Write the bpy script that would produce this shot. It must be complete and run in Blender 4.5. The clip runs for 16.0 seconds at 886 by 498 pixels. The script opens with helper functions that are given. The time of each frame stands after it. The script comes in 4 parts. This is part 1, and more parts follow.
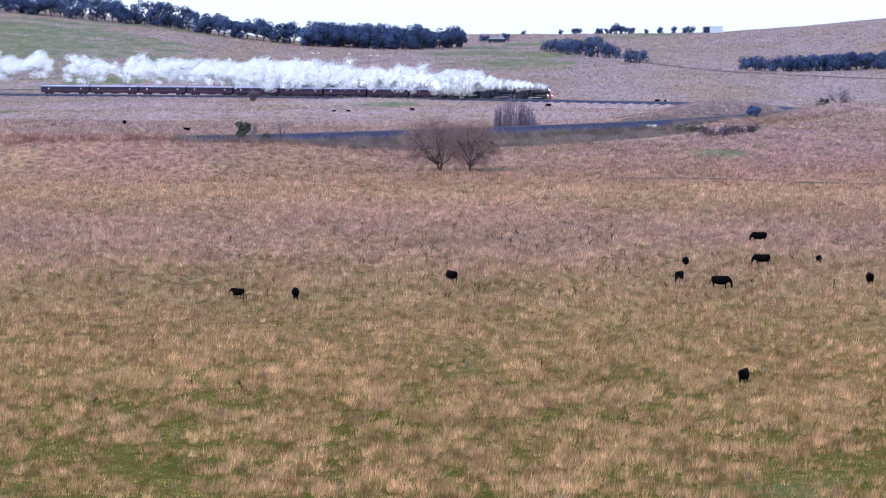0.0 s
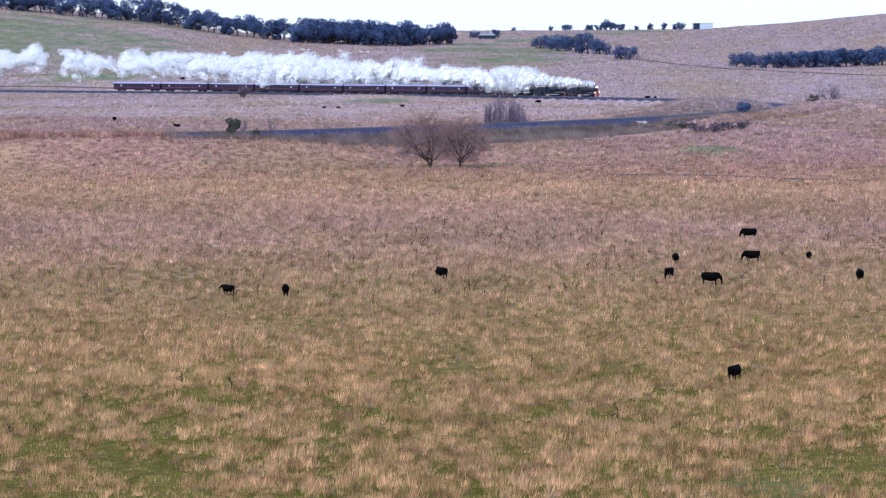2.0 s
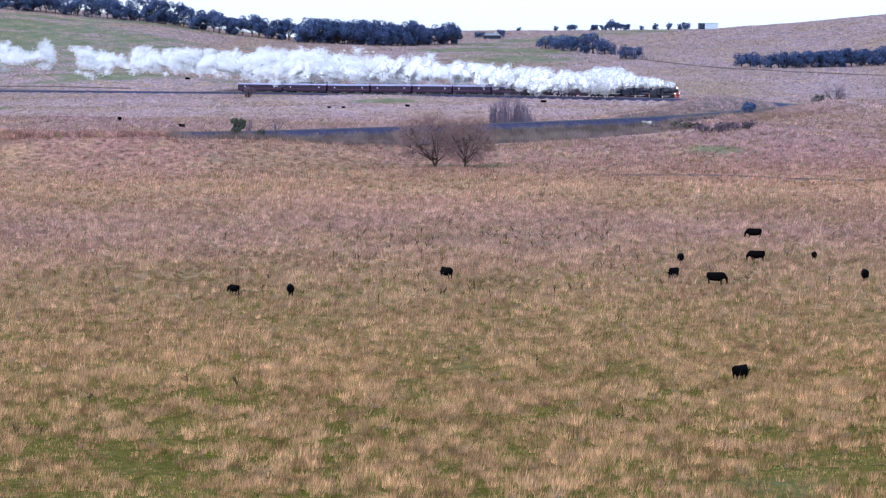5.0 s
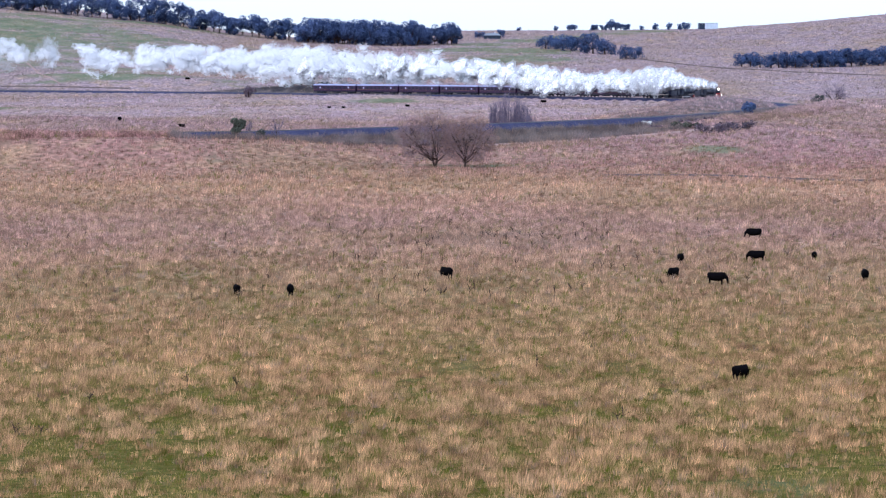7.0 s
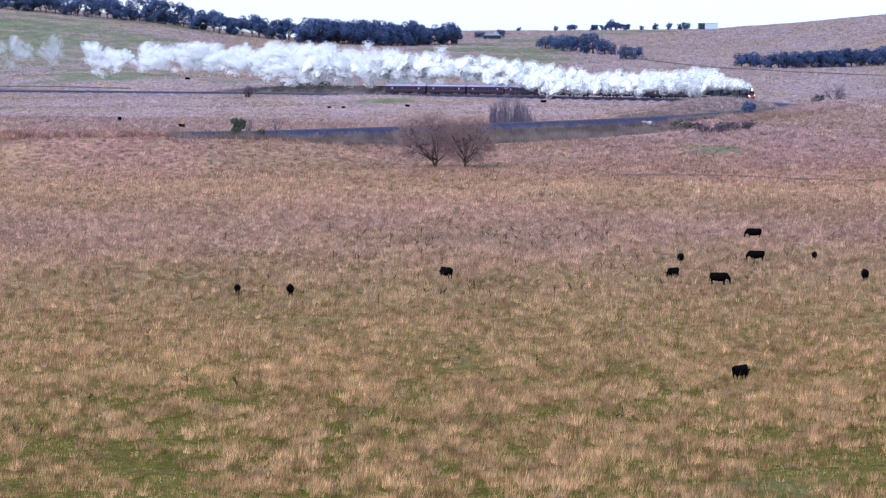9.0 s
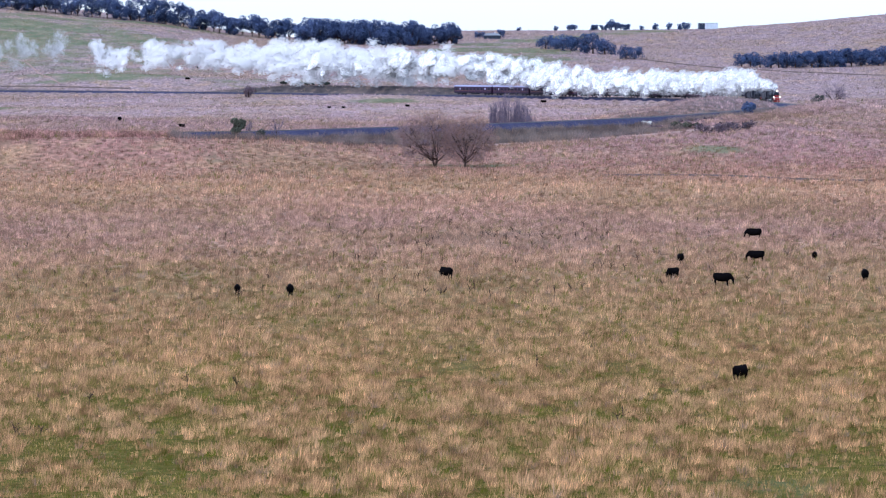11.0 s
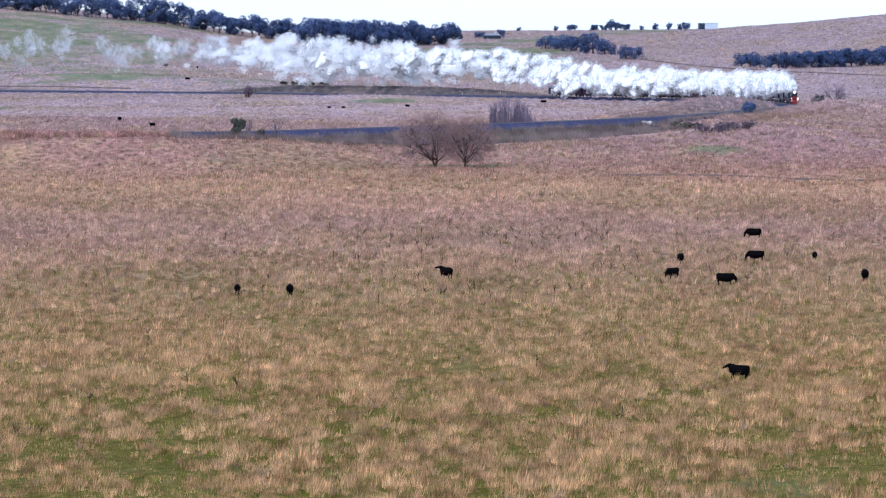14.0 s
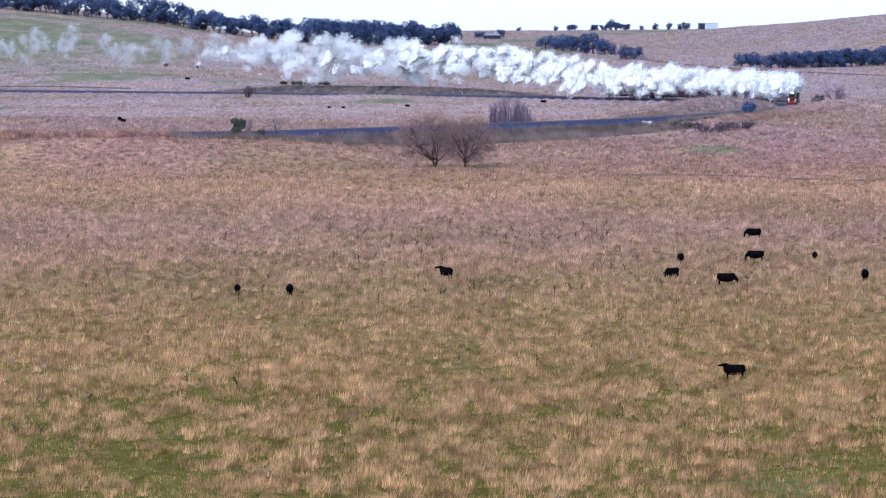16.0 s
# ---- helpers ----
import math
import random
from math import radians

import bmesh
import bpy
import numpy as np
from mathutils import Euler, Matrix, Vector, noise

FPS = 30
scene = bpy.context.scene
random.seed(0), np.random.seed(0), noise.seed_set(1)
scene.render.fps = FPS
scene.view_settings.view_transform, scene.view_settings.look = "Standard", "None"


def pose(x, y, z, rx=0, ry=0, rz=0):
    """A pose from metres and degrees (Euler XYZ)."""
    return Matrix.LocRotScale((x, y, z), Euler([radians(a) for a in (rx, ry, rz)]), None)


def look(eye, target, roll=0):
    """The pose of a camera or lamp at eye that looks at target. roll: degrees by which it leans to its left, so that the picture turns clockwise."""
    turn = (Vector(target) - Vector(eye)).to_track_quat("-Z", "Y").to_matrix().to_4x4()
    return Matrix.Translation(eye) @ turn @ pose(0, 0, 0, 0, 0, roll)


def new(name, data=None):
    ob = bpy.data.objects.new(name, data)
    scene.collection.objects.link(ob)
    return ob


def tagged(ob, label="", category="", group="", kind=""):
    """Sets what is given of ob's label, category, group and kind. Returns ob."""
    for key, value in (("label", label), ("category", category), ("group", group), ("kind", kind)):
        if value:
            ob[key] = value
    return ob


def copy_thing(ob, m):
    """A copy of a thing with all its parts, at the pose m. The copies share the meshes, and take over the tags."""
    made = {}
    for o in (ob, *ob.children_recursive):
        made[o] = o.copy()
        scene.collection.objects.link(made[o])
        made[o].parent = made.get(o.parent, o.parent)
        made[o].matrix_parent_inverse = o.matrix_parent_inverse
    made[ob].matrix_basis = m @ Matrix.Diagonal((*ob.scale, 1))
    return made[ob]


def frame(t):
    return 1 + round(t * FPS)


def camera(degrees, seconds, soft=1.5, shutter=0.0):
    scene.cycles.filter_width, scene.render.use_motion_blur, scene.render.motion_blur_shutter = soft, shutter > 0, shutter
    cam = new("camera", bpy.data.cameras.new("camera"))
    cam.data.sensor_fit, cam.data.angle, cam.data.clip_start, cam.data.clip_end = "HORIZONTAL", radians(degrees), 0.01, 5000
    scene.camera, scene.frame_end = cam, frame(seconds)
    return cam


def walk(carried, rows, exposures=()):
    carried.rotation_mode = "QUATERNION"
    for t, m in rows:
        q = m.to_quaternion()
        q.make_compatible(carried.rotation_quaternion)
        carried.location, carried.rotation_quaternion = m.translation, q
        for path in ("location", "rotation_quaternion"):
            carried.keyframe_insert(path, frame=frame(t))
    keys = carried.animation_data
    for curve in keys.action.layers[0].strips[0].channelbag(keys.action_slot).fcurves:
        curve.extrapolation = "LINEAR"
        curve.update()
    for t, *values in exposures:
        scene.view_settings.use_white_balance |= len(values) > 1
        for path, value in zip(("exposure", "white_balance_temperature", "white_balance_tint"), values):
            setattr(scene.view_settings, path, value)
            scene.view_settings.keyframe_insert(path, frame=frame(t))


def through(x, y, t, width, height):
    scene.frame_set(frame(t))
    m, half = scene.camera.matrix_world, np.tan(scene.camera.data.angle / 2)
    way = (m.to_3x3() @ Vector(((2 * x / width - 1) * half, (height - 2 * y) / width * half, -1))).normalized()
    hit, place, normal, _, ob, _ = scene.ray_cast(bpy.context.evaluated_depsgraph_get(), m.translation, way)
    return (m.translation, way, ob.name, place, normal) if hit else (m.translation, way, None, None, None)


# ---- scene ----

# ---- camera: long lens on a hillside, 31 m above the plain, panned a little at the start ----
EYE_Z = 31.0
cam = camera(14.0, 16.0, soft=1.2)
PAN = [(0, 0.0763, 0.0565), (0.25, -0.1077, 0.0377), (0.5, -0.2288, 0.0179), (0.75, -0.2513, 0.0081), (1, -0.2423, 0.0036), (1.25, -0.1705, 0.0009), (1.5, -0.1032, 0.0000), (2, -0.0808, 0.0000), (2.5, -0.0287, 0.0000), (3, 0.0000, 0.0000), (16, 0.0000, 0.0000)]      # seconds, degrees to the left, degrees up
walk(cam, [(t, pose(0, 0, EYE_Z, 90 - 3.594 + up, 0, left)) for t, left, up in PAN], [(0.0, 0.4, 5215, 14), (16.0, 0.4, 5215, 14)])

# ---- light: bright overcast ----
SUN_EL, SUN_AZ = radians(42), radians(215)
world = bpy.data.worlds.new("world")
scene.world = world
world.use_nodes = True
wn, wl = world.node_tree.nodes, world.node_tree.links
wn.clear()
sky = wn.new("ShaderNodeTexSky")
sky.sky_type, sky.sun_disc, sky.sun_elevation, sky.sun_rotation = "NISHITA", False, SUN_EL, SUN_AZ
sky_bg, cloud_bg = wn.new("ShaderNodeBackground"), wn.new("ShaderNodeBackground")
wl.new(sky.outputs[0], sky_bg.inputs[0])
sky_bg.inputs[1].default_value = 0.05
cloud_bg.inputs[0].default_value = (0.93, 0.97, 1.0, 1)
cloud_bg.inputs[1].default_value = 0.72
both = wn.new("ShaderNodeAddShader")
wl.new(sky_bg.outputs[0], both.inputs[0])
wl.new(cloud_bg.outputs[0], both.inputs[1])
wl.new(both.outputs[0], wn.new("ShaderNodeOutputWorld").inputs[0])
sun = new("sun", bpy.data.lights.new("sun", "SUN"))
sun.data.energy, sun.data.angle, sun.data.color = 1.5, radians(14), (1.0, 0.95, 0.9)
sun.matrix_world = look((0, 0, 0), (-math.sin(SUN_AZ) * math.cos(SUN_EL), -math.cos(SUN_AZ) * math.cos(SUN_EL), -math.sin(SUN_EL)))


# ---- materials ----
def lin(r, g, b):
    return tuple((c / 255 / 12.92 if c < 10 else ((c / 255 + 0.055) / 1.055) ** 2.4) for c in (r, g, b)) + (1,)


class Tree:
    """A small helper round one material's nodes."""
    def __init__(self, name, rough=0.8, metal=0.0):
        self.m = bpy.data.materials.new(name)
        self.m.use_nodes = True
        self.n, self.l = self.m.node_tree.nodes, self.m.node_tree.links
        self.b = self.n["Principled BSDF"]
        self.b.inputs["Roughness"].default_value = rough
        self.b.inputs["Metallic"].default_value = metal
        self.b.inputs["Specular IOR Level"].default_value = 0.03 if rough > 0.72 else 0.4

    def node(self, kind, **put):
        nd = self.n.new(kind)
        for k, v in put.items():
            if k.startswith("i"):
                self.set(nd.inputs[int(k[1:])], v)
        return nd

    def set(self, socket, v):
        if hasattr(v, "is_output"):
            self.l.new(v, socket)
        else:
            socket.default_value = v

    def position(self):
        return self.n.new("ShaderNodeTexCoord").outputs["Object"]

    def noise(self, scale, detail=3.0, stretch=None, place=None):
        p = place or self.position()
        if stretch:
            mp = self.node("ShaderNodeMapping", i0=p)
            mp.inputs["Scale"].default_value = stretch
            p = mp.outputs[0]
        t = self.n.new("ShaderNodeTexNoise")
        self.l.new(p, t.inputs["Vector"])
        t.inputs["Scale"].default_value, t.inputs["Detail"].default_value = scale, detail
        return t.outputs["Fac"]

    def ramp(self, fac, stops, ease="LINEAR"):
        r = self.n.new("ShaderNodeValToRGB")
        r.color_ramp.interpolation = ease
        el = r.color_ramp.elements
        while len(el) < len(stops):
            el.new(0.5)
        for e, (at, c) in zip(el, stops):
            e.position = at
            e.color = c if len(c) == 4 else (*c, 1)
        self.set(r.inputs[0], fac)
        return r.outputs[0]

    def grey(self, fac, a, b, lo=0.0, hi=1.0):
        r = self.n.new("ShaderNodeMapRange")
        for k, v in enumerate((fac, a, b, lo, hi)):
            self.set(r.inputs[k], v)
        return r.outputs[0]

    def mix(self, fac, a, b, how="MIX"):
        x = self.n.new("ShaderNodeMixRGB")
        x.blend_type = how
        for k, v in enumerate((fac, a, b)):
            self.set(x.inputs[k], v)
        return x.outputs[0]

    def colour(self, c):
        self.set(self.b.inputs["Base Color"], c)
        return self

    def bump(self, height, strength=0.3, distance=0.05):
        b = self.n.new("ShaderNodeBump")
        b.inputs["Strength"].default_value, b.inputs["Distance"].default_value = strength, distance
        self.l.new(height, b.inputs["Height"])
        self.l.new(b.outputs[0], self.b.inputs["Normal"])
        return self


def plain(name, c, rough=0.7, metal=0.0, scale=3.0, vary=0.25, bump=0.0):
    """Paint, wood or metal with grain and grime at two scales."""
    t = Tree(name, rough, metal)
    a = tuple(v * (1 - vary) for v in c[:3]) + (1,)
    b = tuple(min(1, v * (1 + vary)) for v in c[:3]) + (1,)
    col = t.ramp(t.noise(scale), [(0.3, a), (0.7, b)])
    col = t.mix(t.grey(t.noise(scale * 9), 0.35, 0.75, 0.0, 0.35), col, a)
    t.colour(col)
    if bump:
        t.bump(t.noise(scale * 6), bump)
    return t.m


# grass tint by distance; the far stops have pinkish-blue haze mixed in
STRAW_HAZE = [(200, (176, 138, 98)), (320, (187, 146, 105)), (430, (170, 134, 106)), (550, (168, 133, 121)), (680, (174, 135, 109)), (770, (155, 116, 109)), (880, (156, 124, 123)), (1240, (168, 145, 151)), (1560, (158, 137, 143)), (2400, (154, 134, 141))]


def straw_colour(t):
    """Dry grass: tint drifts over the plain into coloured-in haze, with drier and greener patches."""
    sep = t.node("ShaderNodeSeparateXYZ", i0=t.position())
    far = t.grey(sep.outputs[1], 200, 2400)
    c = t.ramp(far, [((d - 200) / 2200, lin(*rgb)) for d, rgb in STRAW_HAZE])
    big = t.noise(0.02, 3, (1, 0.45, 1))
    c = t.mix(t.grey(big, 0.42, 0.68, 0.0, 0.5), c, lin(142, 118, 84))
    mid = t.noise(0.14, 3, (1, 0.5, 1))
    c = t.mix(t.grey(mid, 0.5, 0.75, 0.0, 0.45), c, lin(196, 160, 122))
    tuft = t.noise(0.8, 2, (1, 0.5, 1))
    c = t.mix(1.0, c, t.ramp(tuft, [(0.3, (0.55, 0.56, 0.54)), (0.5, (0.98, 0.98, 0.98)), (0.7, (1.5, 1.48, 1.45))]), "MULTIPLY")
    return c, sep


def ground_material():
    t = Tree("pasture_ground", 0.95)
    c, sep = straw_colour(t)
    near = t.grey(sep.outputs[1], 300, 500, 1.0, 0.1)
    fine = t.noise(0.9, 4, (1, 0.35, 1))
    green = t.ramp(t.noise(1.1, 5), [(0.3, lin(56, 58, 20)), (0.5, lin(84, 82, 28)), (0.7, lin(116, 96, 56))])
    c = t.mix(t.grey(fine, 0.3, 0.7, 0.0, 0.5), c, t.mix(0.5, c, lin(110, 92, 70)))
    speck = t.noise(0.22, 5, (1, 0.18, 1))
    c = t.mix(t.grey(speck, 0.52, 0.7, 0.0, 0.4), c, lin(128, 108, 84))
    c = t.mix(near, c, green)
    at = t.n.new("ShaderNodeAttribute")
    at.attribute_name = "pasture"
    lush = t.ramp(t.noise(0.15, 5, (1, 0.3, 1)), [(0.35, lin(88, 102, 72)), (0.6, lin(116, 118, 92)), (0.75, lin(150, 132, 116))])
    c = t.mix(at.outputs["Fac"], c, lush)
    bank = t.n.new("ShaderNodeAttribute")
    bank.attribute_name = "bank"
    # scrub on the banks; on the far cutting this dark colour doubles as shade
    scrub = t.ramp(t.noise(0.3, 5, (1, 0.5, 1)), [(0.3, lin(64, 60, 66)), (0.55, lin(98, 90, 88)), (0.8, lin(142, 120, 106))])
    c = t.mix(bank.outputs["Fac"], c, scrub)
    t.colour(c).bump(fine, 0.6, 0.3)
    return t.m


def leafy(t, c, through):
    """Thin matter: part of the light passes."""
    d, s, m = t.n.new("ShaderNodeBsdfDiffuse"), t.n.new("ShaderNodeBsdfTranslucent"), t.n.new("ShaderNodeMixShader")
    out = t.n["Material Output"]
    t.n.remove(t.b)
    t.l.new(c, d.inputs[0])
    t.l.new(c, s.inputs[0])
    m.inputs[0].default_value = through
    t.l.new(d.outputs[0], m.inputs[1])
    t.l.new(s.outputs[0], m.inputs[2])
    t.l.new(m.outputs[0], out.inputs[0])
    return t.m


def grass_material():
    t = Tree("dry_grass", 0.9)
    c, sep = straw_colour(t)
    isl = t.n.new("ShaderNodeNewGeometry").outputs["Random Per Island"]
    c = t.mix(1.0, c, t.ramp(isl, [(0.0, (0.5, 0.5, 0.49)), (0.5, (1.0, 1.0, 1.0)), (1.0, (1.5, 1.48, 1.44))]), "MULTIPLY")
    at = t.n.new("ShaderNodeAttribute")
    at.attribute_name = "tone"
    c = t.mix(t.grey(at.outputs["Fac"], 0, 1), c, lin(90, 94, 28))
    c = t.mix(t.grey(at.outputs["Fac"], 0, -1), c, lin(104, 98, 96))
    dry = t.n.new("ShaderNodeAttribute")
    dry.attribute_name = "dryness"
    c = t.mix(1.0, c, t.ramp(dry.outputs["Fac"], [(0.0, (0.56, 0.52, 0.49)), (0.5, (0.98, 0.96, 0.95)), (1.0, (1.42, 1.42, 1.42))]), "MULTIPLY")
    return leafy(t, c, 0.22)


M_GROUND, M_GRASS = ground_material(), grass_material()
M_BALLAST = plain("dark_ballast", lin(64, 64, 88), 0.95, 0, 0.5, 0.3)
M_RAIL = plain("worn_rail_steel", (0.12, 0.11, 0.12, 1), 0.6, 0.5, 2.0)
M_MAROON = plain("maroon_paint", lin(44, 16, 50), 0.4, 0, 0.8, 0.2)
M_ROOF = plain("grey_roof_paint", lin(158, 158, 190), 0.6, 0, 0.7, 0.12)
M_BLACK = plain("sooty_black_paint", lin(20, 24, 40), 0.5, 0, 1.0, 0.3)
M_BLUE = plain("dark_blue_paint", lin(24, 34, 66), 0.4, 0, 0.8, 0.25)
M_GREEN = plain("dark_green_paint", lin(16, 27, 46), 0.4, 0, 0.8, 0.25)
M_RED = plain("red_buffer_paint", lin(150, 34, 30), 0.45, 0, 1.5, 0.15)
M_CREAM = plain("cream_lining_paint", lin(222, 210, 190), 0.5, 0, 2.0, 0.1)
M_LINE = plain("ochre_lining_paint", lin(150, 104, 70), 0.5, 0, 2.0, 0.1)
M_STEEL = plain("bright_rod_steel", (0.6, 0.6, 0.62, 1), 0.3, 0.9, 3.0)
_g = Tree("window_glass", 0.08)
_g.colour((0.03, 0.035, 0.045, 1))
M_GLASS = _g.m
M_FROST = plain("frosted_white_glass", lin(168, 168, 190), 0.4, 0, 2.0, 0.08)
_h = Tree("headlight_glow", 0.3)
_h.colour((1.0, 0.85, 0.6, 1))
_h.b.inputs["Emission Color"].default_value = (1.0, 0.78, 0.5, 1)
_h.b.inputs["Emission Strength"].default_value = 22.0
M_LIGHT = _h.m


# ---- mesh helpers ----
def part(name, bm, material, parent=None, label="", m=None):
    me = bpy.data.meshes.new(name)
    bm.to_mesh(me)
    bm.free()
    return part_of(name, me, material, parent, label, m)


def part_of(name, me, material, parent=None, label="", m=None):
    if material and not me.materials:
        me.materials.append(material)
    ob = new(name, me)
    if parent:
        ob.parent = parent
    if m is not None:
        ob.matrix_basis = m
    return tagged(ob, label)


def thing(name, label, category, group="", m=None):
    ob = tagged(new(name), label, category, group)
    ob.empty_display_size = 0.5
    if m is not None:
        ob.matrix_basis = m
    return ob


def box(bm, sx, sy, sz, x=0, y=0, z=0, bevel=0.0, turn=None):
    m = Matrix.Translation((x, y, z)) @ (turn or Matrix.Identity(4)) @ Matrix.Diagonal((sx, sy, sz, 1))
    vs = bmesh.ops.create_cube(bm, size=1.0, matrix=m)["verts"]
    if bevel:
        es = list({e for v in vs for e in v.link_edges})
        bmesh.ops.bevel(bm, geom=es, offset=bevel, segments=2, affect="EDGES", profile=0.6)
    return bm


def tube(bm, r1, r2, a, b, n=14, caps=True):
    """A tapered round bar from a to b."""
    a, b = Vector(a), Vector(b)
    d = b - a
    m = Matrix.Translation((a + b) / 2) @ d.to_track_quat("Z", "Y").to_matrix().to_4x4()
    bmesh.ops.create_cone(bm, cap_ends=caps, segments=n, radius1=r1, radius2=r2, depth=d.length, matrix=m)
    return bm


def ball(bm, r, x, y, z, sx=1, sy=1, sz=1, sub=2):
    m = Matrix.Translation((x, y, z)) @ Matrix.Diagonal((r * sx, r * sy, r * sz, 1))
    bmesh.ops.create_icosphere(bm, subdivisions=sub, radius=1.0, matrix=m)
    return bm


def smooth(ob):
    for p in ob.data.polygons:
        p.use_smooth = True
    return ob


def from_arrays(name, verts, faces, corners):
    """A mesh out of arrays, all faces with the same number of corners."""
    me = bpy.data.meshes.new(name)
    me.vertices.add(len(verts))
    me.vertices.foreach_set("co", np.ascontiguousarray(verts, dtype=np.float32).ravel())
    me.loops.add(len(faces) * corners)
    me.loops.foreach_set("vertex_index", np.ascontiguousarray(faces, dtype=np.int32).ravel())
    me.polygons.add(len(faces))
    me.polygons.foreach_set("loop_start", np.arange(0, len(faces) * corners, corners, dtype=np.int32))
    me.update(calc_edges=True)
    return me


def field_noise(x, y, size, seed):
    """Smooth value noise over the plain, 0 to 1."""
    table = np.random.default_rng(seed).random((256, 256))
    gx, gy = np.asarray(x) / size, np.asarray(y) / size
    ix, iy = np.floor(gx).astype(int), np.floor(gy).astype(int)
    fx, fy = gx - ix, gy - iy
    fx, fy = fx * fx * (3 - 2 * fx), fy * fy * (3 - 2 * fy)
    a, b = table[ix % 256, iy % 256], table[(ix + 1) % 256, iy % 256]
    c, d = table[ix % 256, (iy + 1) % 256], table[(ix + 1) % 256, (iy + 1) % 256]
    return (a * (1 - fx) + b * fx) * (1 - fy) + (c * (1 - fx) + d * fx) * fy


# ---- the land ----
TRACK_R, TRACK_X, TRACK_Y = 430.0, -319.3, 1156.6       # the horseshoe curve: radius and centre


def track_z(deg):
    return np.interp(deg, [-60, -50, -40, -30, -20, -10, 0, 10, 20, 30, 50, 80], [6.7, 6.2, 6.4, 6.4, 6.7, 6.2, 5.0, 4.3, 3.6, 2.8, 1.8, 1.6])


def on_track(deg, side=0.0, up=0.0):
    a = math.radians(deg)
    r = TRACK_R + side
    return Vector((TRACK_X + r * math.cos(a), TRACK_Y + r * math.sin(a), float(track_z(deg)) + up))


RIDGE = [(-0.20, 54.5, 2205), (-0.123, 42.9, 2205), (-0.079, 34.2, 2205), (-0.06, 26.6, 2205), (-0.04, 21.6, 2205), (-0.022, 22.5, 2290), (-0.004, 25.0, 2400),
         (0.012, 25.6, 2400), (0.034, 26.0, 2400), (0.073, 27.0, 2400), (0.0965, 31, 2400), (0.123, 36.8, 2400), (0.2, 50, 2400)]
# swells and hollows: x, y, height, width across, width along
SWELLS = [(-112, 1010, 2.0, 32, 60), (-30, 1420, 2.6, 48, 26), (-30, 1530, 2.5, 60, 30),
          (-150, 1640, 3.0, 60, 40), (-40, 1250, 1.2, 120, 60)]


# crests that the land runs up to: stops of x, y and height, then how far they reach before and behind
SPUR = [(40, 868, 2.6), (58, 892, 3.4), (68, 925, 4.0), (79, 960, 4.9), (98, 1015, 6.4), (112, 1080, 6.9), (160, 1150, 7.4), (270, 1230, 9.5)]
MOUND = [(47.5, 965, 6.3), (64, 1030, 6.8), (78.6, 1100, 7.7), (85.2, 1120, 8.0), (93, 1130, 5.9)]
LIP = [(-190, 768, 7.7), (-95, 781, 6.9), (-70, 790, 6.5), (-55, 799, 5.5)]
FAR_BANK = [(-78, 1528, 3.4), (-65.2, 1519.5, 4.7), (-17.2, 1480.6, 4.9), (12, 1449, 4.6), (30, 1430, 3.2)]
CRESTS = [(SPUR, 75, 9), (MOUND, 34, 14), (LIP, 36, 7), (FAR_BANK, 9, 26)]


def crest_pull(x, y, stops, before, behind):
    """How strongly a crest lifts each spot, and to what height."""
    best, lift, ahead = np.full(x.shape, 1e9), np.zeros(x.shape), np.zeros(x.shape)
    for (ax, ay, az), (bx, by, bz) in zip(stops[:-1], stops[1:]):
        ux, uy = bx - ax, by - ay
        s = np.clip(((x - ax) * ux + (y - ay) * uy) / (ux * ux + uy * uy), 0, 1)
        px, py = x - ax - s * ux, y - ay - s * uy
        d = np.hypot(px, py)
        near = d < best
        best, lift, ahead = np.where(near, d, best), np.where(near, az + s * (bz - az), lift), np.where(near, px * uy - py * ux > 0, ahead)
    return np.exp(-(best / np.where(ahead > 0, before, behind)) ** 2), lift


def smoothstep(a, b, v):
    t = np.clip((v - a) / (b - a), 0, 1)
    return t * t * (3 - 2 * t)


def base_height(x, y):
    x, y = np.asarray(x, dtype=float), np.asarray(y, dtype=float)
    u = x / np.maximum(y, 300)
    us = [r[0] for r in RIDGE]
    top, dist = np.interp(u, us, [r[1] for r in RIDGE]), np.interp(u, us, [r[2] for r in RIDGE])
    s = np.clip((y - 1560) / (dist - 1560), 0, 1)
    z = top * (0.75 * s + 0.25 * s * s * (3 - 2 * s))
    z = np.where(y > dist, np.maximum(top - (y - dist) * 0.035, 6), z)
    z = z + 2.4 * smoothstep(768, 826, y - 0.45 * x) * (1 - smoothstep(900, 1380, y))
    for sx, sy, h, wx, wy in SWELLS:
        z = z + h * np.exp(-((x - sx) / wx) ** 2 - ((y - sy) / wy) ** 2)
    for stops, before, behind in CRESTS:
        k, top_z = crest_pull(x, y, stops, before, behind)
        z = z * (1 - k) + top_z * k
    z = z + 29.3 * np.clip(1 - y / 190, 0, 1) ** 2 * (y > -1) + 29.3 * (y <= -1)
    z = z + (field_noise(x, y, 90, 3) - 0.5) * 0.9 * smoothstep(200, 300, y) + (field_noise(x, y, 17, 4) - 0.5) * 0.25
    return z


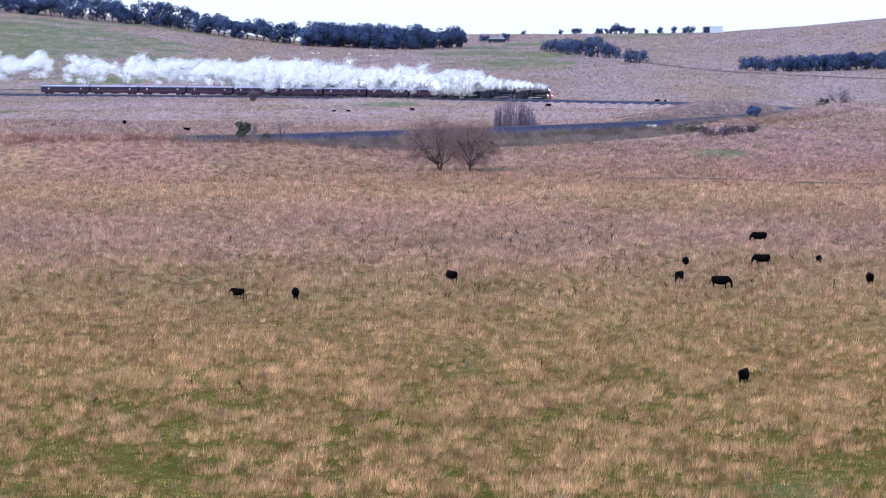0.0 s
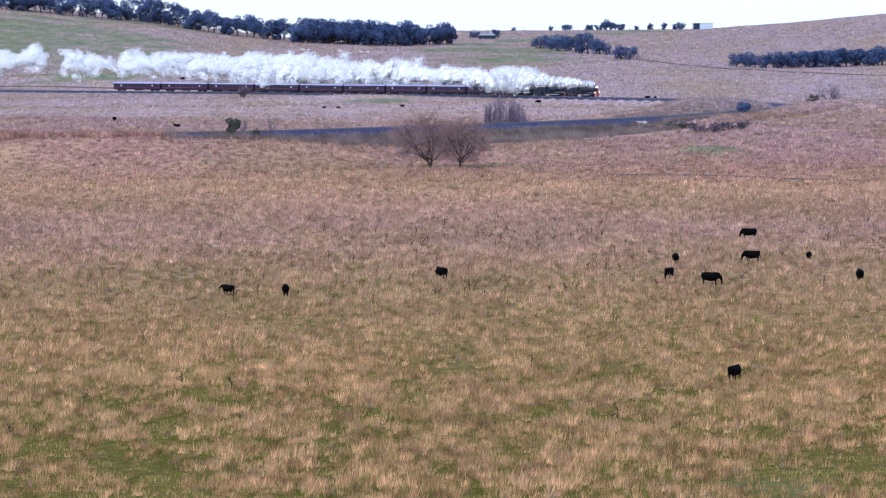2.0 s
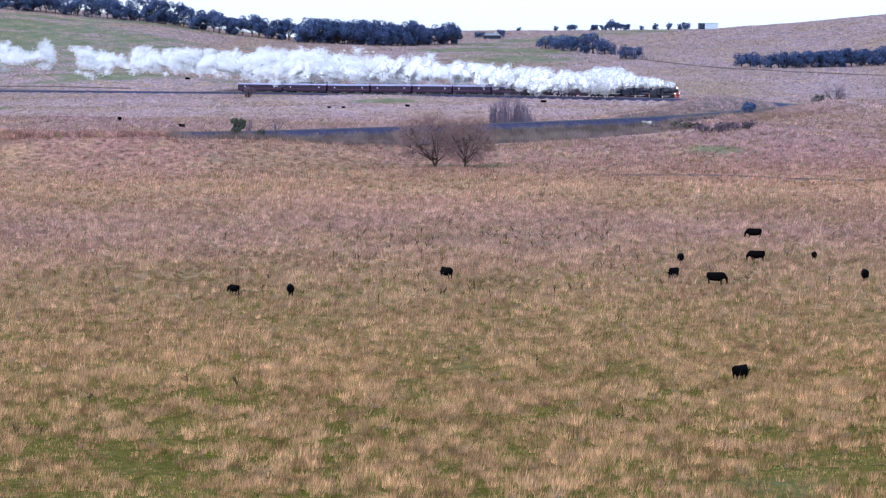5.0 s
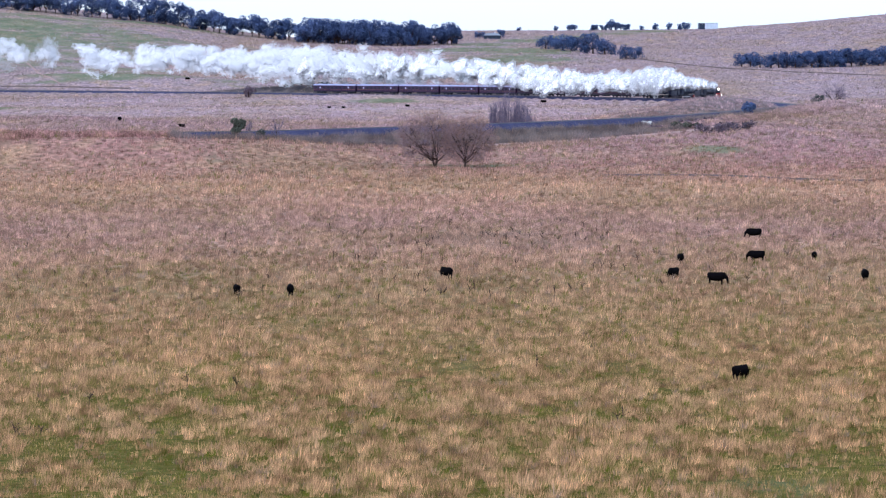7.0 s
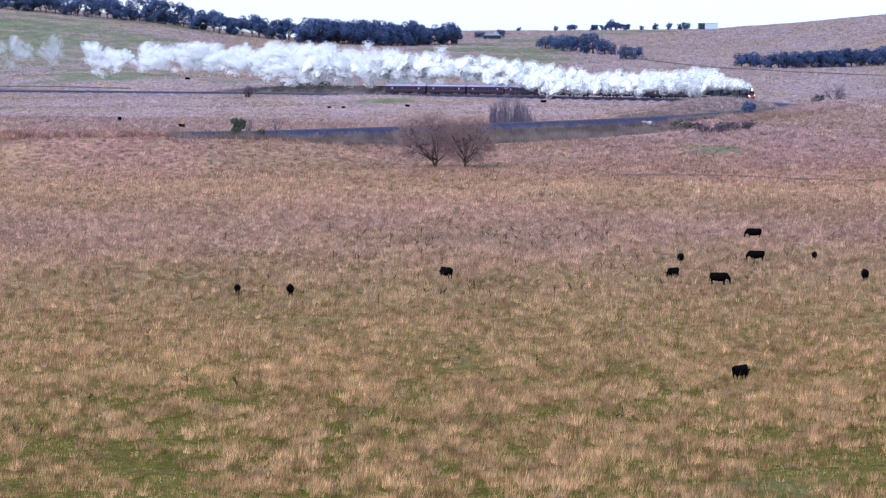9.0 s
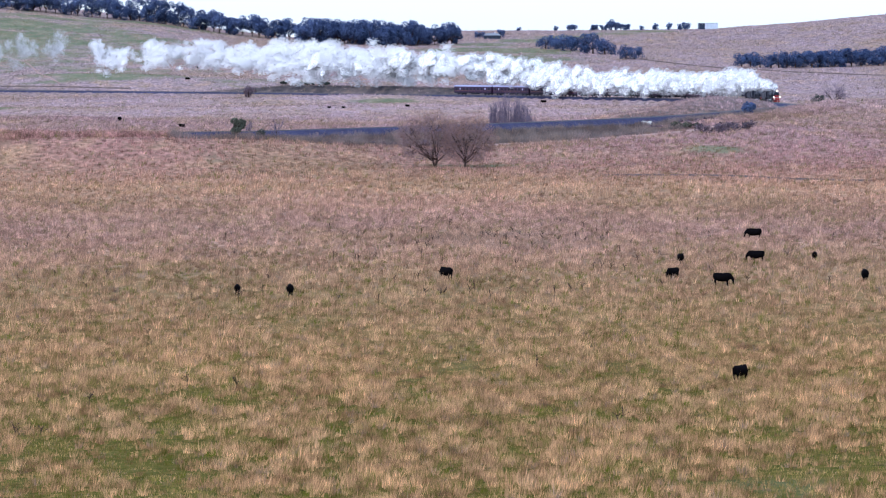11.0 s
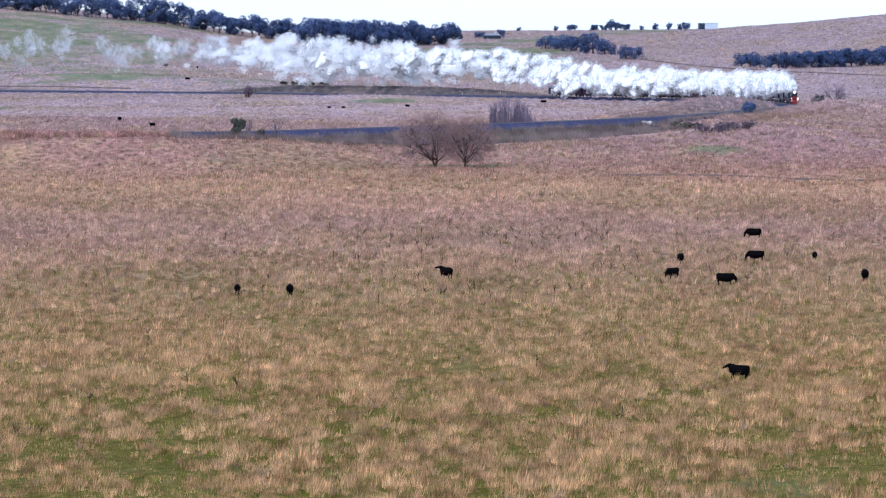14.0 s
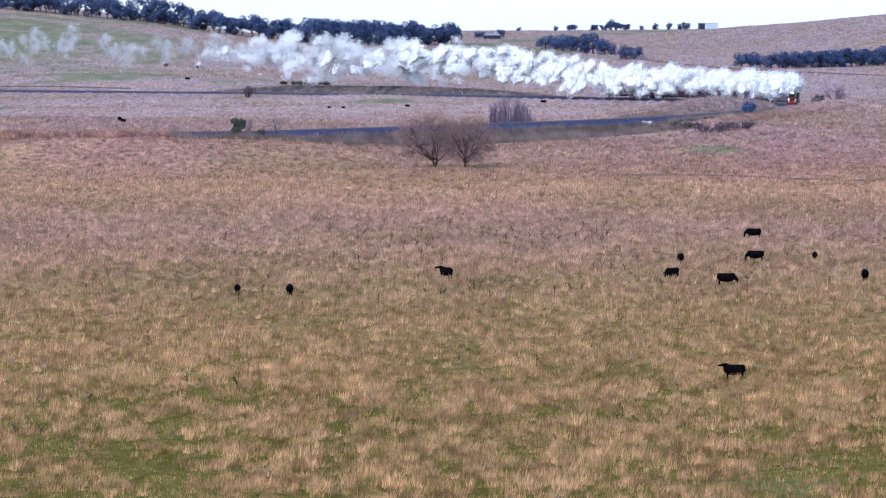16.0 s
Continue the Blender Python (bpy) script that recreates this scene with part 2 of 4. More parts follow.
def height(x, y):
    x, y = np.asarray(x, dtype=float), np.asarray(y, dtype=float)
    z = base_height(x, y)
    dx, dy = x - TRACK_X, y - TRACK_Y
    d = np.abs(np.hypot(dx, dy) - TRACK_R)
    deg = np.degrees(np.arctan2(dy, dx))
    zt = track_z(deg) - np.where(deg < 2, 1.2, 0.6)
    wide = 4.0 + 1.6 * np.abs(z - zt)
    k = (1 - smoothstep(2.4, 2.4 + wide, d)) * ((deg > -110) & (deg < 110))
    return z * (1 - k) + zt * k


def ground_z(x, y):
    return float(height(np.array([x]), np.array([y]))[0])


# green swards: x, y, half widths and how lush
PASTURE = [(-240, 2010, 38, 55, 1.6), (-212, 1930, 22, 45, 1.6), (-222, 2085, 45, 16, 1.6), (-176, 2115, 40, 14, 1.6), (-135, 2130, 25, 10, 1.6), (-150, 1650, 34, 42, 1.6), (-160, 1260, 12, 35, 1.6), 
           (20, 2060, 38, 34, 1.6), (50, 2030, 25, 28, 1.6), (25, 2125, 20, 24, 1.6), (50, 2190, 20, 30, 1.6), (76, 2244, 20, 30, 1.6), (105, 2300, 20, 30, 1.6), (134, 2350, 20, 24, 1.6), 
           (40, 1925, 30, 40, 1.6), (-20, 1387, 14, 12, 1.6), (61, 822, 10, 15, 1.15), (12, 770, 16, 5, 1.6), (-215, 1880, 100, 270, 1.0), (35, 1960, 60, 120, 0.72), (-100, 1650, 60, 60, 0.6)]
           


def pasture_at(x, y):
    """How green the sward is, 0 to 0.85."""
    p = np.zeros(len(x))
    for cx, cy, wx, wy, lush in PASTURE:
        p = np.maximum(p, lush * np.exp(-((x - cx) / wx) ** 2 - ((y - cy) / wy) ** 2))
    return np.clip((p + (field_noise(x, y, 24, 9) - 0.5) * 0.5 + (field_noise(x, y, 6, 10) - 0.5) * 0.8 - 0.42) * 1.9, 0, 0.85)


def build_ground():
    xs = np.unique(np.concatenate([np.arange(-4200, -420, 140), np.arange(-420, -276, 12), np.arange(-276, 277, 4.0), np.arange(288, 421, 12), np.arange(440, 4300, 140)]))
    ys = np.unique(np.concatenate([np.arange(-400, 0, 80), np.arange(0, 200, 10), np.arange(200, 700, 5.0), np.arange(700, 1620, 3.0), np.arange(1620, 2520, 10), np.arange(2520, 4900, 120)]))
    gx, gy = np.meshgrid(xs, ys)
    gz = height(gx.ravel(), gy.ravel())
    v = np.stack([gx.ravel(), gy.ravel(), gz], 1)
    nx, ny = len(xs), len(ys)
    k = (np.arange(ny - 1)[:, None] * nx + np.arange(nx - 1)[None, :]).ravel()
    me = from_arrays("ground", v, np.stack([k, k + 1, k + 1 + nx, k + nx], 1), 4)
    me.polygons.foreach_set("use_smooth", np.ones(len(k), dtype=bool))
    p = pasture_at(v[:, 0], v[:, 1])
    me.attributes.new("pasture", "FLOAT", "POINT").data.foreach_set("value", p.astype(np.float32))
    r = np.hypot(v[:, 0] - TRACK_X, v[:, 1] - TRACK_Y) - TRACK_R
    b = (1 - smoothstep(np.where(v[:, 0] > -60, 14, 4), np.where(v[:, 0] > -60, 26, 14), np.abs(r - 2))) * (v[:, 1] < 1050) * (r > -9) * (1 - smoothstep(6, 12, r) * smoothstep(905, 935, v[:, 1]))
    b = np.maximum(b, 0.85 * smoothstep(-42, -34, r) * (1 - smoothstep(-6, -3, r)) * (v[:, 0] > 46) * (v[:, 1] > 950) * (v[:, 1] < 1112))
    # cut bank behind the far track: ballast and shade worked in as dark colour
    b = b + (1 - smoothstep(4, 16, np.abs(r - 8))) * (v[:, 1] >= 1400)
    b = np.clip(b * (0.5 + 0.9 * field_noise(v[:, 0], v[:, 1], 12, 8)), 0, 1)
    me.attributes.new("bank", "FLOAT", "POINT").data.foreach_set("value", b.astype(np.float32))
    me.materials.append(M_GROUND)
    tagged(new("ground", me), "dry winter pasture in straw and green over a valley", "ground", "", "structure")


def arc_strip(name, profile, material, parent, label="", lo=-100, hi=105, step=0.4):
    """A band that follows the curve; profile: sideways offset and height."""
    degs = np.arange(lo, hi + step, step)
    v = np.array([on_track(d, s, h)[:] for d in degs for s, h in profile])
    n = len(profile)
    k = (np.arange(len(degs) - 1)[:, None] * n + np.arange(n - 1)[None, :]).ravel()
    me = from_arrays(name, v, np.stack([k, k + 1, k + 1 + n, k + n], 1), 4)
    return part_of(name, me, material, parent, label)


def build_track():
    track = tagged(new("railway_track"), "single railway track on dark ballast round a horseshoe curve", "track", "", "structure")
    arc_strip("ballast", [(-5.4, -1.9), (-2.2, -0.16), (2.2, -0.16), (5.4, -1.9)], M_BALLAST, track)
    for s in (-0.8, 0.8):
        arc_strip("rail", [(s - 0.07, -0.17), (s - 0.06, 0.0), (s + 0.06, 0.0), (s + 0.07, -0.17)], M_RAIL, track, "worn steel rail")


build_ground()
build_track()


# ---- the train ----
SPEED = 2.681                       # degrees of the curve each second
HEAD = 33.42                        # where the leading buffer stands at the start
PER_M = 180 / (math.pi * TRACK_R)


def build_carriage():
    L = 23.0
    c = thing("passenger_carriage", "dark maroon passenger carriage with a grey curved roof, in a train", "carriage", "carriages of the train")
    bm = box(bmesh.new(), L, 2.9, 2.35, 0, 0, 2.15, 0.08)
    part("body", bm, M_MAROON, c)
    prof = [(math.cos(a) * 1.52, 3.3 + math.sin(a) * 0.6) for a in np.linspace(0, math.pi, 11)]
    bm = bmesh.new()
    ends = [[bm.verts.new((x, y, z)) for y, z in prof] for x in (-L / 2 - 0.1, L / 2 + 0.1)]
    for k in range(10):
        bm.faces.new((ends[0][k], ends[0][k + 1], ends[1][k + 1], ends[1][k]))
    bm.faces.new(ends[0]), bm.faces.new(list(reversed(ends[1]))), bm.faces.new((ends[0][0], ends[1][0], ends[1][-1], ends[0][-1]))
    bmesh.ops.recalc_face_normals(bm, faces=bm.faces)
    part("roof", bm, M_ROOF, c, "grey curved roof")
    win, frm = None, None
    for side in (-1, 1):
        for k in range(10):
            x = -9.9 + k * 2.2
            if win is None:
                frm = part("window_frame", box(bmesh.new(), 1.3, 0.06, 1.0, 0, 0, 0, 0.015), M_MAROON, c).data
                win = part("pane", box(bmesh.new(), 1.12, 0.06, 0.82, 0, -0.02, 0), M_GLASS, scene.objects["window_frame"]).data
                scene.objects["window_frame"].matrix_basis = pose(x, -1.46, 2.45)
                continue
            f = part_of("window_frame", frm, None, c, "", pose(x, side * 1.46, 2.45, 0, 0, 0 if side < 0 else 180))
            if k in (1, 8):
                part("pane", box(bmesh.new(), 0.7, 0.06, 0.62, 0, -0.02, 0), M_FROST, f, "pale frosted pane")
                continue
            part_of("pane", win, None, f)
        part("lining", box(bmesh.new(), L - 0.4, 0.03, 0.05, 0, side * 1.465, 1.72), M_LINE, c, "thin ochre lining")
        part("solebar", box(bmesh.new(), L, 0.12, 0.3, 0, side * 1.25, 0.88), M_BLACK, c)
    for k in range(4):
        part("roof_vent", tube(bmesh.new(), 0.16, 0.12, (-7.5 + k * 5, 0, 4.0), (-7.5 + k * 5, 0, 4.25), 10), M_BLACK, c)
    for x in (-8.2, 8.2):
        bm = box(bmesh.new(), 3.4, 2.2, 0.35, x, 0, 0.62, 0.05)
        part("bogie", bm, M_BLACK, c)
        for dx in (-1.2, 1.2):
            bm = tube(bmesh.new(), 0.46, 0.46, (x + dx, -0.86, 0.46), (x + dx, -0.72, 0.46), 18)
            tube(bm, 0.46, 0.46, (x + dx, 0.72, 0.46), (x + dx, 0.86, 0.46), 18)
            tube(bm, 0.08, 0.08, (x + dx, -1.0, 0.46), (x + dx, 1.0, 0.46), 8)
            part("wheelset", bm, M_BLACK, c)
    bm = box(bmesh.new(), 3.2, 1.9, 0.6, 0, 0, 0.68, 0.06)
    part("battery_box", bm, M_BLACK, c)
    for x in (-L / 2 - 0.25, L / 2 + 0.25):
        part("gangway", box(bmesh.new(), 0.5, 1.3, 2.1, x, 0, 2.0, 0.05), M_BLACK, c)
    return c


def build_engine(paint, label, front):
    """A tender engine of 19 m: nose at +x."""
    e = thing("steam_locomotive", label, "locomotive", "engines of the train")
    smooth(part("boiler", tube(tube(bmesh.new(), 0.95, 0.82, (-1.2, 0, 2.75), (5.9, 0, 2.75), 24), 1.0, 1.0, (-1.25, 0, 2.75), (-1.15, 0, 2.75), 24), paint, e))
    bm = tube(bmesh.new(), 0.88, 0.88, (5.9, 0, 2.75), (7.9, 0, 2.75), 24)
    tube(bm, 0.8, 0.55, (7.9, 0, 2.75), (8.12, 0, 2.75), 24)
    part("smokebox", bm, M_BLACK, e, "sooty black smokebox with round door")
    bm = tube(bmesh.new(), 0.34, 0.3, (7.0, 0, 3.5), (7.0, 0, 4.0), 16)
    tube(bm, 0.3, 0.42, (7.0, 0, 4.0), (7.0, 0, 4.2), 16)
    part("chimney", bm, M_BLACK, e)
    for x in (1.0, 4.0):
        part("dome", ball(tube(bmesh.new(), 0.42, 0.36, (x, 0, 3.4), (x, 0, 3.85), 16), 0.36, x, 0, 3.85, 1, 1, 0.7), paint, e)
    bm = box(bmesh.new(), 2.6, 1.9, 1.9, -2.4, 0, 2.3, 0.12)
    part("firebox", bm, paint, e)
    bm = box(bmesh.new(), 2.1, 2.8, 2.0, -4.5, 0, 2.45, 0.06)
    cab = part("cab", bm, paint, e)
    part("cab_roof", box(bmesh.new(), 2.5, 3.0, 0.16, -4.5, 0, 3.58, 0.07), M_BLACK, cab)
    for s in (-1, 1):
        part("cab_window", box(bmesh.new(), 0.7, 0.06, 0.7, -4.5, s * 1.4, 2.9), M_GLASS, cab)
        part("running_board", box(bmesh.new(), 12.2, 0.55, 0.12, 2.6, s * 1.15, 1.75), paint, e)
        part("valance", box(bmesh.new(), 12.2, 0.05, 0.2, 2.6, s * 1.42, 1.66), M_BLACK, e)
        bm = box(bmesh.new(), 1.4, 0.6, 0.75, 6.6, s * 1.1, 1.0, 0.15)
        part("cylinder", bm, M_BLACK, e)
        part("coupling_rod", box(bmesh.new(), 5.6, 0.08, 0.16, 1.4, s * 1.12, 0.72, 0.02), M_STEEL, e, "bright steel coupling rod")
        part("connecting_rod", box(bmesh.new(), 5.2, 0.08, 0.14, 4.0, s * 1.2, 0.86, 0.02), M_STEEL, e, "bright steel connecting rod")
        for x in (-1.0, 0.6, 2.2, 3.8):
            bm = tube(bmesh.new(), 0.7, 0.7, (x, s * 0.72, 0.7), (x, s * 0.9, 0.7), 22)
            tube(bm, 0.2, 0.2, (x, s * 0.7, 0.7), (x, s * 1.0, 0.7), 12)
            part("driving_wheel", bm, M_BLACK, e)
        part("pony_wheel", tube(bmesh.new(), 0.42, 0.42, (7.6, s * 0.72, 0.42), (7.6, s * 0.88, 0.42), 18), M_BLACK, e)
        bm = tube(bmesh.new(), 0.09, 0.09, (8.5, s * 0.9, 1.1), (9.1, s * 0.9, 1.1), 10)
        tube(bm, 0.24, 0.24, (9.1, s * 0.9, 1.1), (9.16, s * 0.9, 1.1), 14)
        part("buffer", bm, M_STEEL, e)
    part("frame", box(bmesh.new(), 13.4, 1.2, 0.5, 1.8, 0, 1.2), M_BLACK, e)
    part("buffer_beam", box(bmesh.new(), 0.22, 2.6, 0.6, 8.45, 0, 1.15, 0.04), M_RED, e, "red buffer beam")
    bm = bmesh.new()
    for k in range(7):
        y = -1.05 + k * 0.35
        tube(bm, 0.05, 0.05, (8.6, y, 0.95), (9.0, y * 0.75, 0.25), 6)
    box(bm, 0.1, 1.8, 0.1, 9.0, 0, 0.25)
    part("pilot", bm, M_RED if front else M_BLACK, e)
    lamp = part("headlight", tube(bmesh.new(), 0.26, 0.28, (8.0, 0, 3.75), (8.4, 0, 3.75), 16), M_BLACK, e)
    if front:
        part("lens", tube(bmesh.new(), 0.25, 0.25, (8.4, 0, 3.75), (8.44, 0, 3.75), 16), M_LIGHT, lamp, "lit warm headlight lens")
        for s in (-1, 1):
            ml = part("marker_light", tube(bmesh.new(), 0.15, 0.15, (8.45, s * 1.0, 1.75), (8.7, s * 1.0, 1.75), 12), M_BLACK, e)
            part("lens", tube(bmesh.new(), 0.11, 0.11, (8.7, s * 1.0, 1.75), (8.74, s * 1.0, 1.75), 12), M_LIGHT, ml, "lit warm marker lens")
        part("nameboard", box(bmesh.new(), 0.06, 1.5, 0.4, 8.16, 0, 2.1, 0.02), M_RED, e, "small red board on the smokebox")
    tb = box(bmesh.new(), 6.2, 2.7, 1.6, -9.4, 0, 2.1, 0.1)
    t = part("tender", tb, paint, e)
    part("coal", ball(ball(ball(bmesh.new(), 1.1, -8.6, 0, 2.9, 1.2, 1, 0.5), 1.0, -9.8, 0.1, 2.9, 1.2, 1, 0.55), 0.9, -7.6, -0.1, 2.85, 1, 1, 0.6), M_BLACK, t, "heap of black coal")
    part("tender_frame", box(bmesh.new(), 6.4, 2.3, 0.4, -9.4, 0, 1.05), M_BLACK, t)
    for x in (-11.3, -9.9, -8.6, -7.3):
        bm = tube(bmesh.new(), 0.45, 0.45, (x, -0.88, 0.45), (x, -0.72, 0.45), 16)
        tube(bm, 0.45, 0.45, (x, 0.72, 0.45), (x, 0.88, 0.45), 16)
        tube(bm, 0.08, 0.08, (x, -0.9, 0.45), (x, 0.9, 0.45), 8)
        part("wheelset", bm, M_BLACK, t)
    return e


def build_diesel():
    d = thing("diesel_locomotive", "dark blue hood diesel engine coupled behind the steam engines", "locomotive", "engines of the train")
    part("underframe", box(bmesh.new(), 16.4, 2.8, 0.45, 0, 0, 1.2, 0.05), M_BLACK, d)
    part("long_hood", box(bmesh.new(), 9.6, 1.8, 1.9, -2.9, 0, 2.4, 0.14), M_BLUE, d)
    part("short_hood", box(bmesh.new(), 3.0, 1.8, 1.6, 6.2, 0, 2.25, 0.14), M_BLUE, d)
    cab = part("cab", box(bmesh.new(), 2.6, 2.8, 2.6, 3.3, 0, 2.72, 0.14), M_BLUE, d)
    for s in (-1, 1):
        part("cab_window", box(bmesh.new(), 1.3, 0.06, 0.75, 3.3, s * 1.4, 3.3), M_GLASS, cab)
        part("stripe", box(bmesh.new(), 16.2, 0.04, 0.16, 0, s * 1.42, 1.3), M_CREAM, d, "cream stripe along the frame")
        part("handrail", tube(bmesh.new(), 0.03, 0.03, (-7.8, s * 1.35, 2.3), (1.8, s * 1.35, 2.3), 6), M_STEEL, d)
    for x in (-5.8, -3.2, -0.8):
        part("radiator_fan", tube(bmesh.new(), 0.6, 0.5, (x, 0, 3.3), (x, 0, 3.62), 16), M_BLACK, d)
    part("fuel_tank", box(bmesh.new(), 3.6, 2.2, 0.7, 0, 0, 0.65, 0.15), M_BLACK, d)
    for x in (-5.2, 5.2):
        b = part("bogie", box(bmesh.new(), 4.0, 2.2, 0.5, x, 0, 0.72, 0.08), M_BLACK, d)
        for dx in (-1.4, 0, 1.4):
            bm = tube(bmesh.new(), 0.5, 0.5, (x + dx, -0.9, 0.5), (x + dx, -0.72, 0.5), 16)
            tube(bm, 0.5, 0.5, (x + dx, 0.72, 0.5), (x + dx, 0.9, 0.5), 16)
            tube(bm, 0.09, 0.09, (x + dx, -0.9, 0.5), (x + dx, 0.9, 0.5), 8)
            part("wheelset", bm, M_BLACK, b)
    return d


TRAIN = []                          # thing, metres from the leading buffer back to its middle


def build_train():
    lead = build_engine(M_BLACK, "black steam engine with red buffer beam and lit headlights", True)
    TRAIN.append((lead, 9.2))
    TRAIN.append((build_engine(M_GREEN, "dark green steam engine coupled second in the train", False), 31.3))
    TRAIN.append((build_diesel(), 53.5))
    first = build_carriage()
    back = 74.4
    TRAIN.append((first, back))
    for _ in range(8):
        back += 24.0
        TRAIN.append((copy_thing(first, pose(0, 0, 0)), back))


build_train()


def train_pose(back, t):
    deg = HEAD - SPEED * t + back * PER_M
    p = on_track(deg)
    q = on_track(deg - 0.6) - on_track(deg + 0.6)
    return Matrix.Translation(p) @ q.to_track_quat("X", "Z").to_matrix().to_4x4()


def move_train():
    for ob, back in TRAIN:
        walk(ob, [(t, train_pose(back, t)) for t in np.arange(0, 16.01, 1.0)])



# ---- grass ----
OPENINGS = [(36, 347), (30, 352), (23, 360), (-2.5, 360), (-16, 304), (-21.6, 303), (3, 246), (-9, 244), (-19, 248), (11.6, 279), (24, 246), (18, 330), (-28, 262)]      # green hollows with few tufts


def build_grass(name, label, y0, y1, count, blades, wide, tall, seed, gaps, bank=False):
    """Tufts of dry blades over a stretch of the plain; gaps: how much of it lies open."""
    g = np.random.default_rng(seed)
    a, e = (y0 if y0 < 250 else y0 * 0.92), y1 * 1.08
    y = np.sqrt(g.random(count) * (e * e - a * a) + a * a)
    fade = smoothstep(y0 * 0.92, y0 * 1.08, y) * (1 - smoothstep(y1 * 0.92, y1 * 1.08, y)) if y0 > 250 else 1 - smoothstep(y1 * 0.92, y1 * 1.08, y)
    x = (g.random(count) * 2 - 1) * (0.1235 * y + 5)
    if bank:
        deg, off = np.radians(g.uniform(-64, -16, count)), 5.2 + 17 * g.random(count) ** 1.2
        x, y = TRACK_X + (TRACK_R + off) * np.cos(deg), TRACK_Y + (TRACK_R + off) * np.sin(deg)
        fade = np.where(field_noise(x, y, 9, 41) > 0.22, 1.0, 0.2)
    near = 1 - smoothstep(330, 560, y)
    clump = 0.5 * field_noise(x, y * 0.5, 2.6, seed + 1) + 0.2 * field_noise(x, y * 0.5, 1.1, seed + 6) + 0.3 * field_noise(x, y * 0.4, 11, 79)
    meadow = field_noise(x, y * 0.35, 26, 77)
    r = np.hypot(x - TRACK_X, y - TRACK_Y) - TRACK_R
    hollow = np.zeros(count)
    for hx, hy in OPENINGS:
        hollow = np.maximum(hollow, np.exp(-((x - hx) / 4.5) ** 2 - ((y - hy) / 6.0) ** 2))
    keep = (clump + 0.42 * g.random(count) > gaps * (0.75 * near + 0.25) + 0.15 * hollow * (gaps > 0) + 0.16 * near * (meadow - 0.5) * 2) & (np.abs(r) > np.where(x < -50, 4.4, 5.2)) & (g.random(count) < fade)
    x, y, clump, meadow, near = x[keep], y[keep], clump[keep], meadow[keep], near[keep]
    n = len(x)
    z = height(x, y)
    size = tall * (0.55 + 0.75 * g.random(n)) * (0.6 + 0.8 * clump)
    weed = np.exp(-((x - 11) / 14) ** 2 - ((y - 512) / 20) ** 2) * (g.random(n) < 0.5)
    green = np.clip((0.62 - clump) * 2.2, 0, 0.8) * near * g.random(n) + 0.75 * (g.random(n) < 0.10 + 0.1 * near)
    tone = np.where(weed > 0.35, -0.3, green)
    lush = pasture_at(x, y)
    tone = np.where(lush > 0.25, np.maximum(tone, lush * (0.4 + 0.5 * g.random(n))), tone)
    dryness = np.clip(0.5 + 0.5 * (field_noise(x, y * 0.6, 1.1 if y0 < 600 else 2.4 if y0 < 1500 else 4.5, seed + 11) - 0.5) * 2 + 0.2 * (field_noise(x, y * 0.5, 6, seed + 12) - 0.5) * 2 + g.normal(0, 0.16, n), 0, 1)
    size = size * (0.75 + 0.5 * dryness)
    mound = (r[keep] < -5) & (r[keep] > -38) & (y > 955) & (y < 1108) & (x > 46)
    tone = np.where(mound, -0.55 * g.random(n), tone)
    sedge = (r[keep] > 0) & (r[keep] < np.where(y < 915, 22, 9)) & (y < 1010) & (x > -60)
    tone = np.where(sedge, -0.55 - 0.45 * g.random(n), tone)
    size = size * np.where(sedge, 1.5, 1.0) * (1 - 0.45 * (lush > 0.4))
    if gaps < 0:
        tone = (0.25 + 0.75 * g.random(n)) * (1 - 0.6 * smoothstep(290, 390, y))
    tone = np.where((g.random(n) < (0.05 if y0 < 1500 else 0.3)) & (tone >= 0), -0.5, tone)
    a = g.random((n, blades)) * 2 * math.pi
    spread = 0.35 * wide * g.random((n, blades)) ** 0.6
    bx, by = x[:, None] + np.cos(a) * spread, y[:, None] + np.sin(a) * spread
    lean = (0.12 + 0.38 * g.random((n, blades))) * size[:, None]
    hb = size[:, None] * (0.6 + 0.5 * g.random((n, blades)))
    half = wide * 0.036 * (0.6 + 0.8 * g.random((n, blades)))
    t = (g.random((n, blades)) - 0.5) * 2.4
    ox, oy = np.cos(t) * half, np.sin(t) * half * 0.4
    zz = np.broadcast_to(z[:, None], (n, blades)) - 0.05
    v = np.stack([np.stack([bx - ox, by - oy, zz], -1), np.stack([bx + ox, by + oy, zz], -1),
                  np.stack([bx + np.cos(a) * lean + 0.1 * hb, by + np.sin(a) * lean, zz + hb], -1)], 2).reshape(-1, 3)
    me = from_arrays(name, v, np.arange(len(v)).reshape(-1, 3), 3)
    me.attributes.new("tone", "FLOAT", "POINT").data.foreach_set("value", np.repeat(tone, blades * 3).astype(np.float32))
    me.attributes.new("dryness", "FLOAT", "POINT").data.foreach_set("value", np.repeat(dryness, blades * 3).astype(np.float32))
    up = np.tile(np.array([0.0, -0.35, 0.94], dtype=np.float32), (len(v), 1)) + g.normal(0, 0.22, (len(v) // 3, 3)).repeat(3, 0)
    me.polygons.foreach_set("use_smooth", np.ones(len(v) // 3, dtype=bool))
    me.normals_split_custom_set_from_vertices((up / np.linalg.norm(up, axis=1)[:, None]).tolist())
    me.materials.append(M_GRASS)
    tagged(new(name, me), label, "grass", "", "stuff")


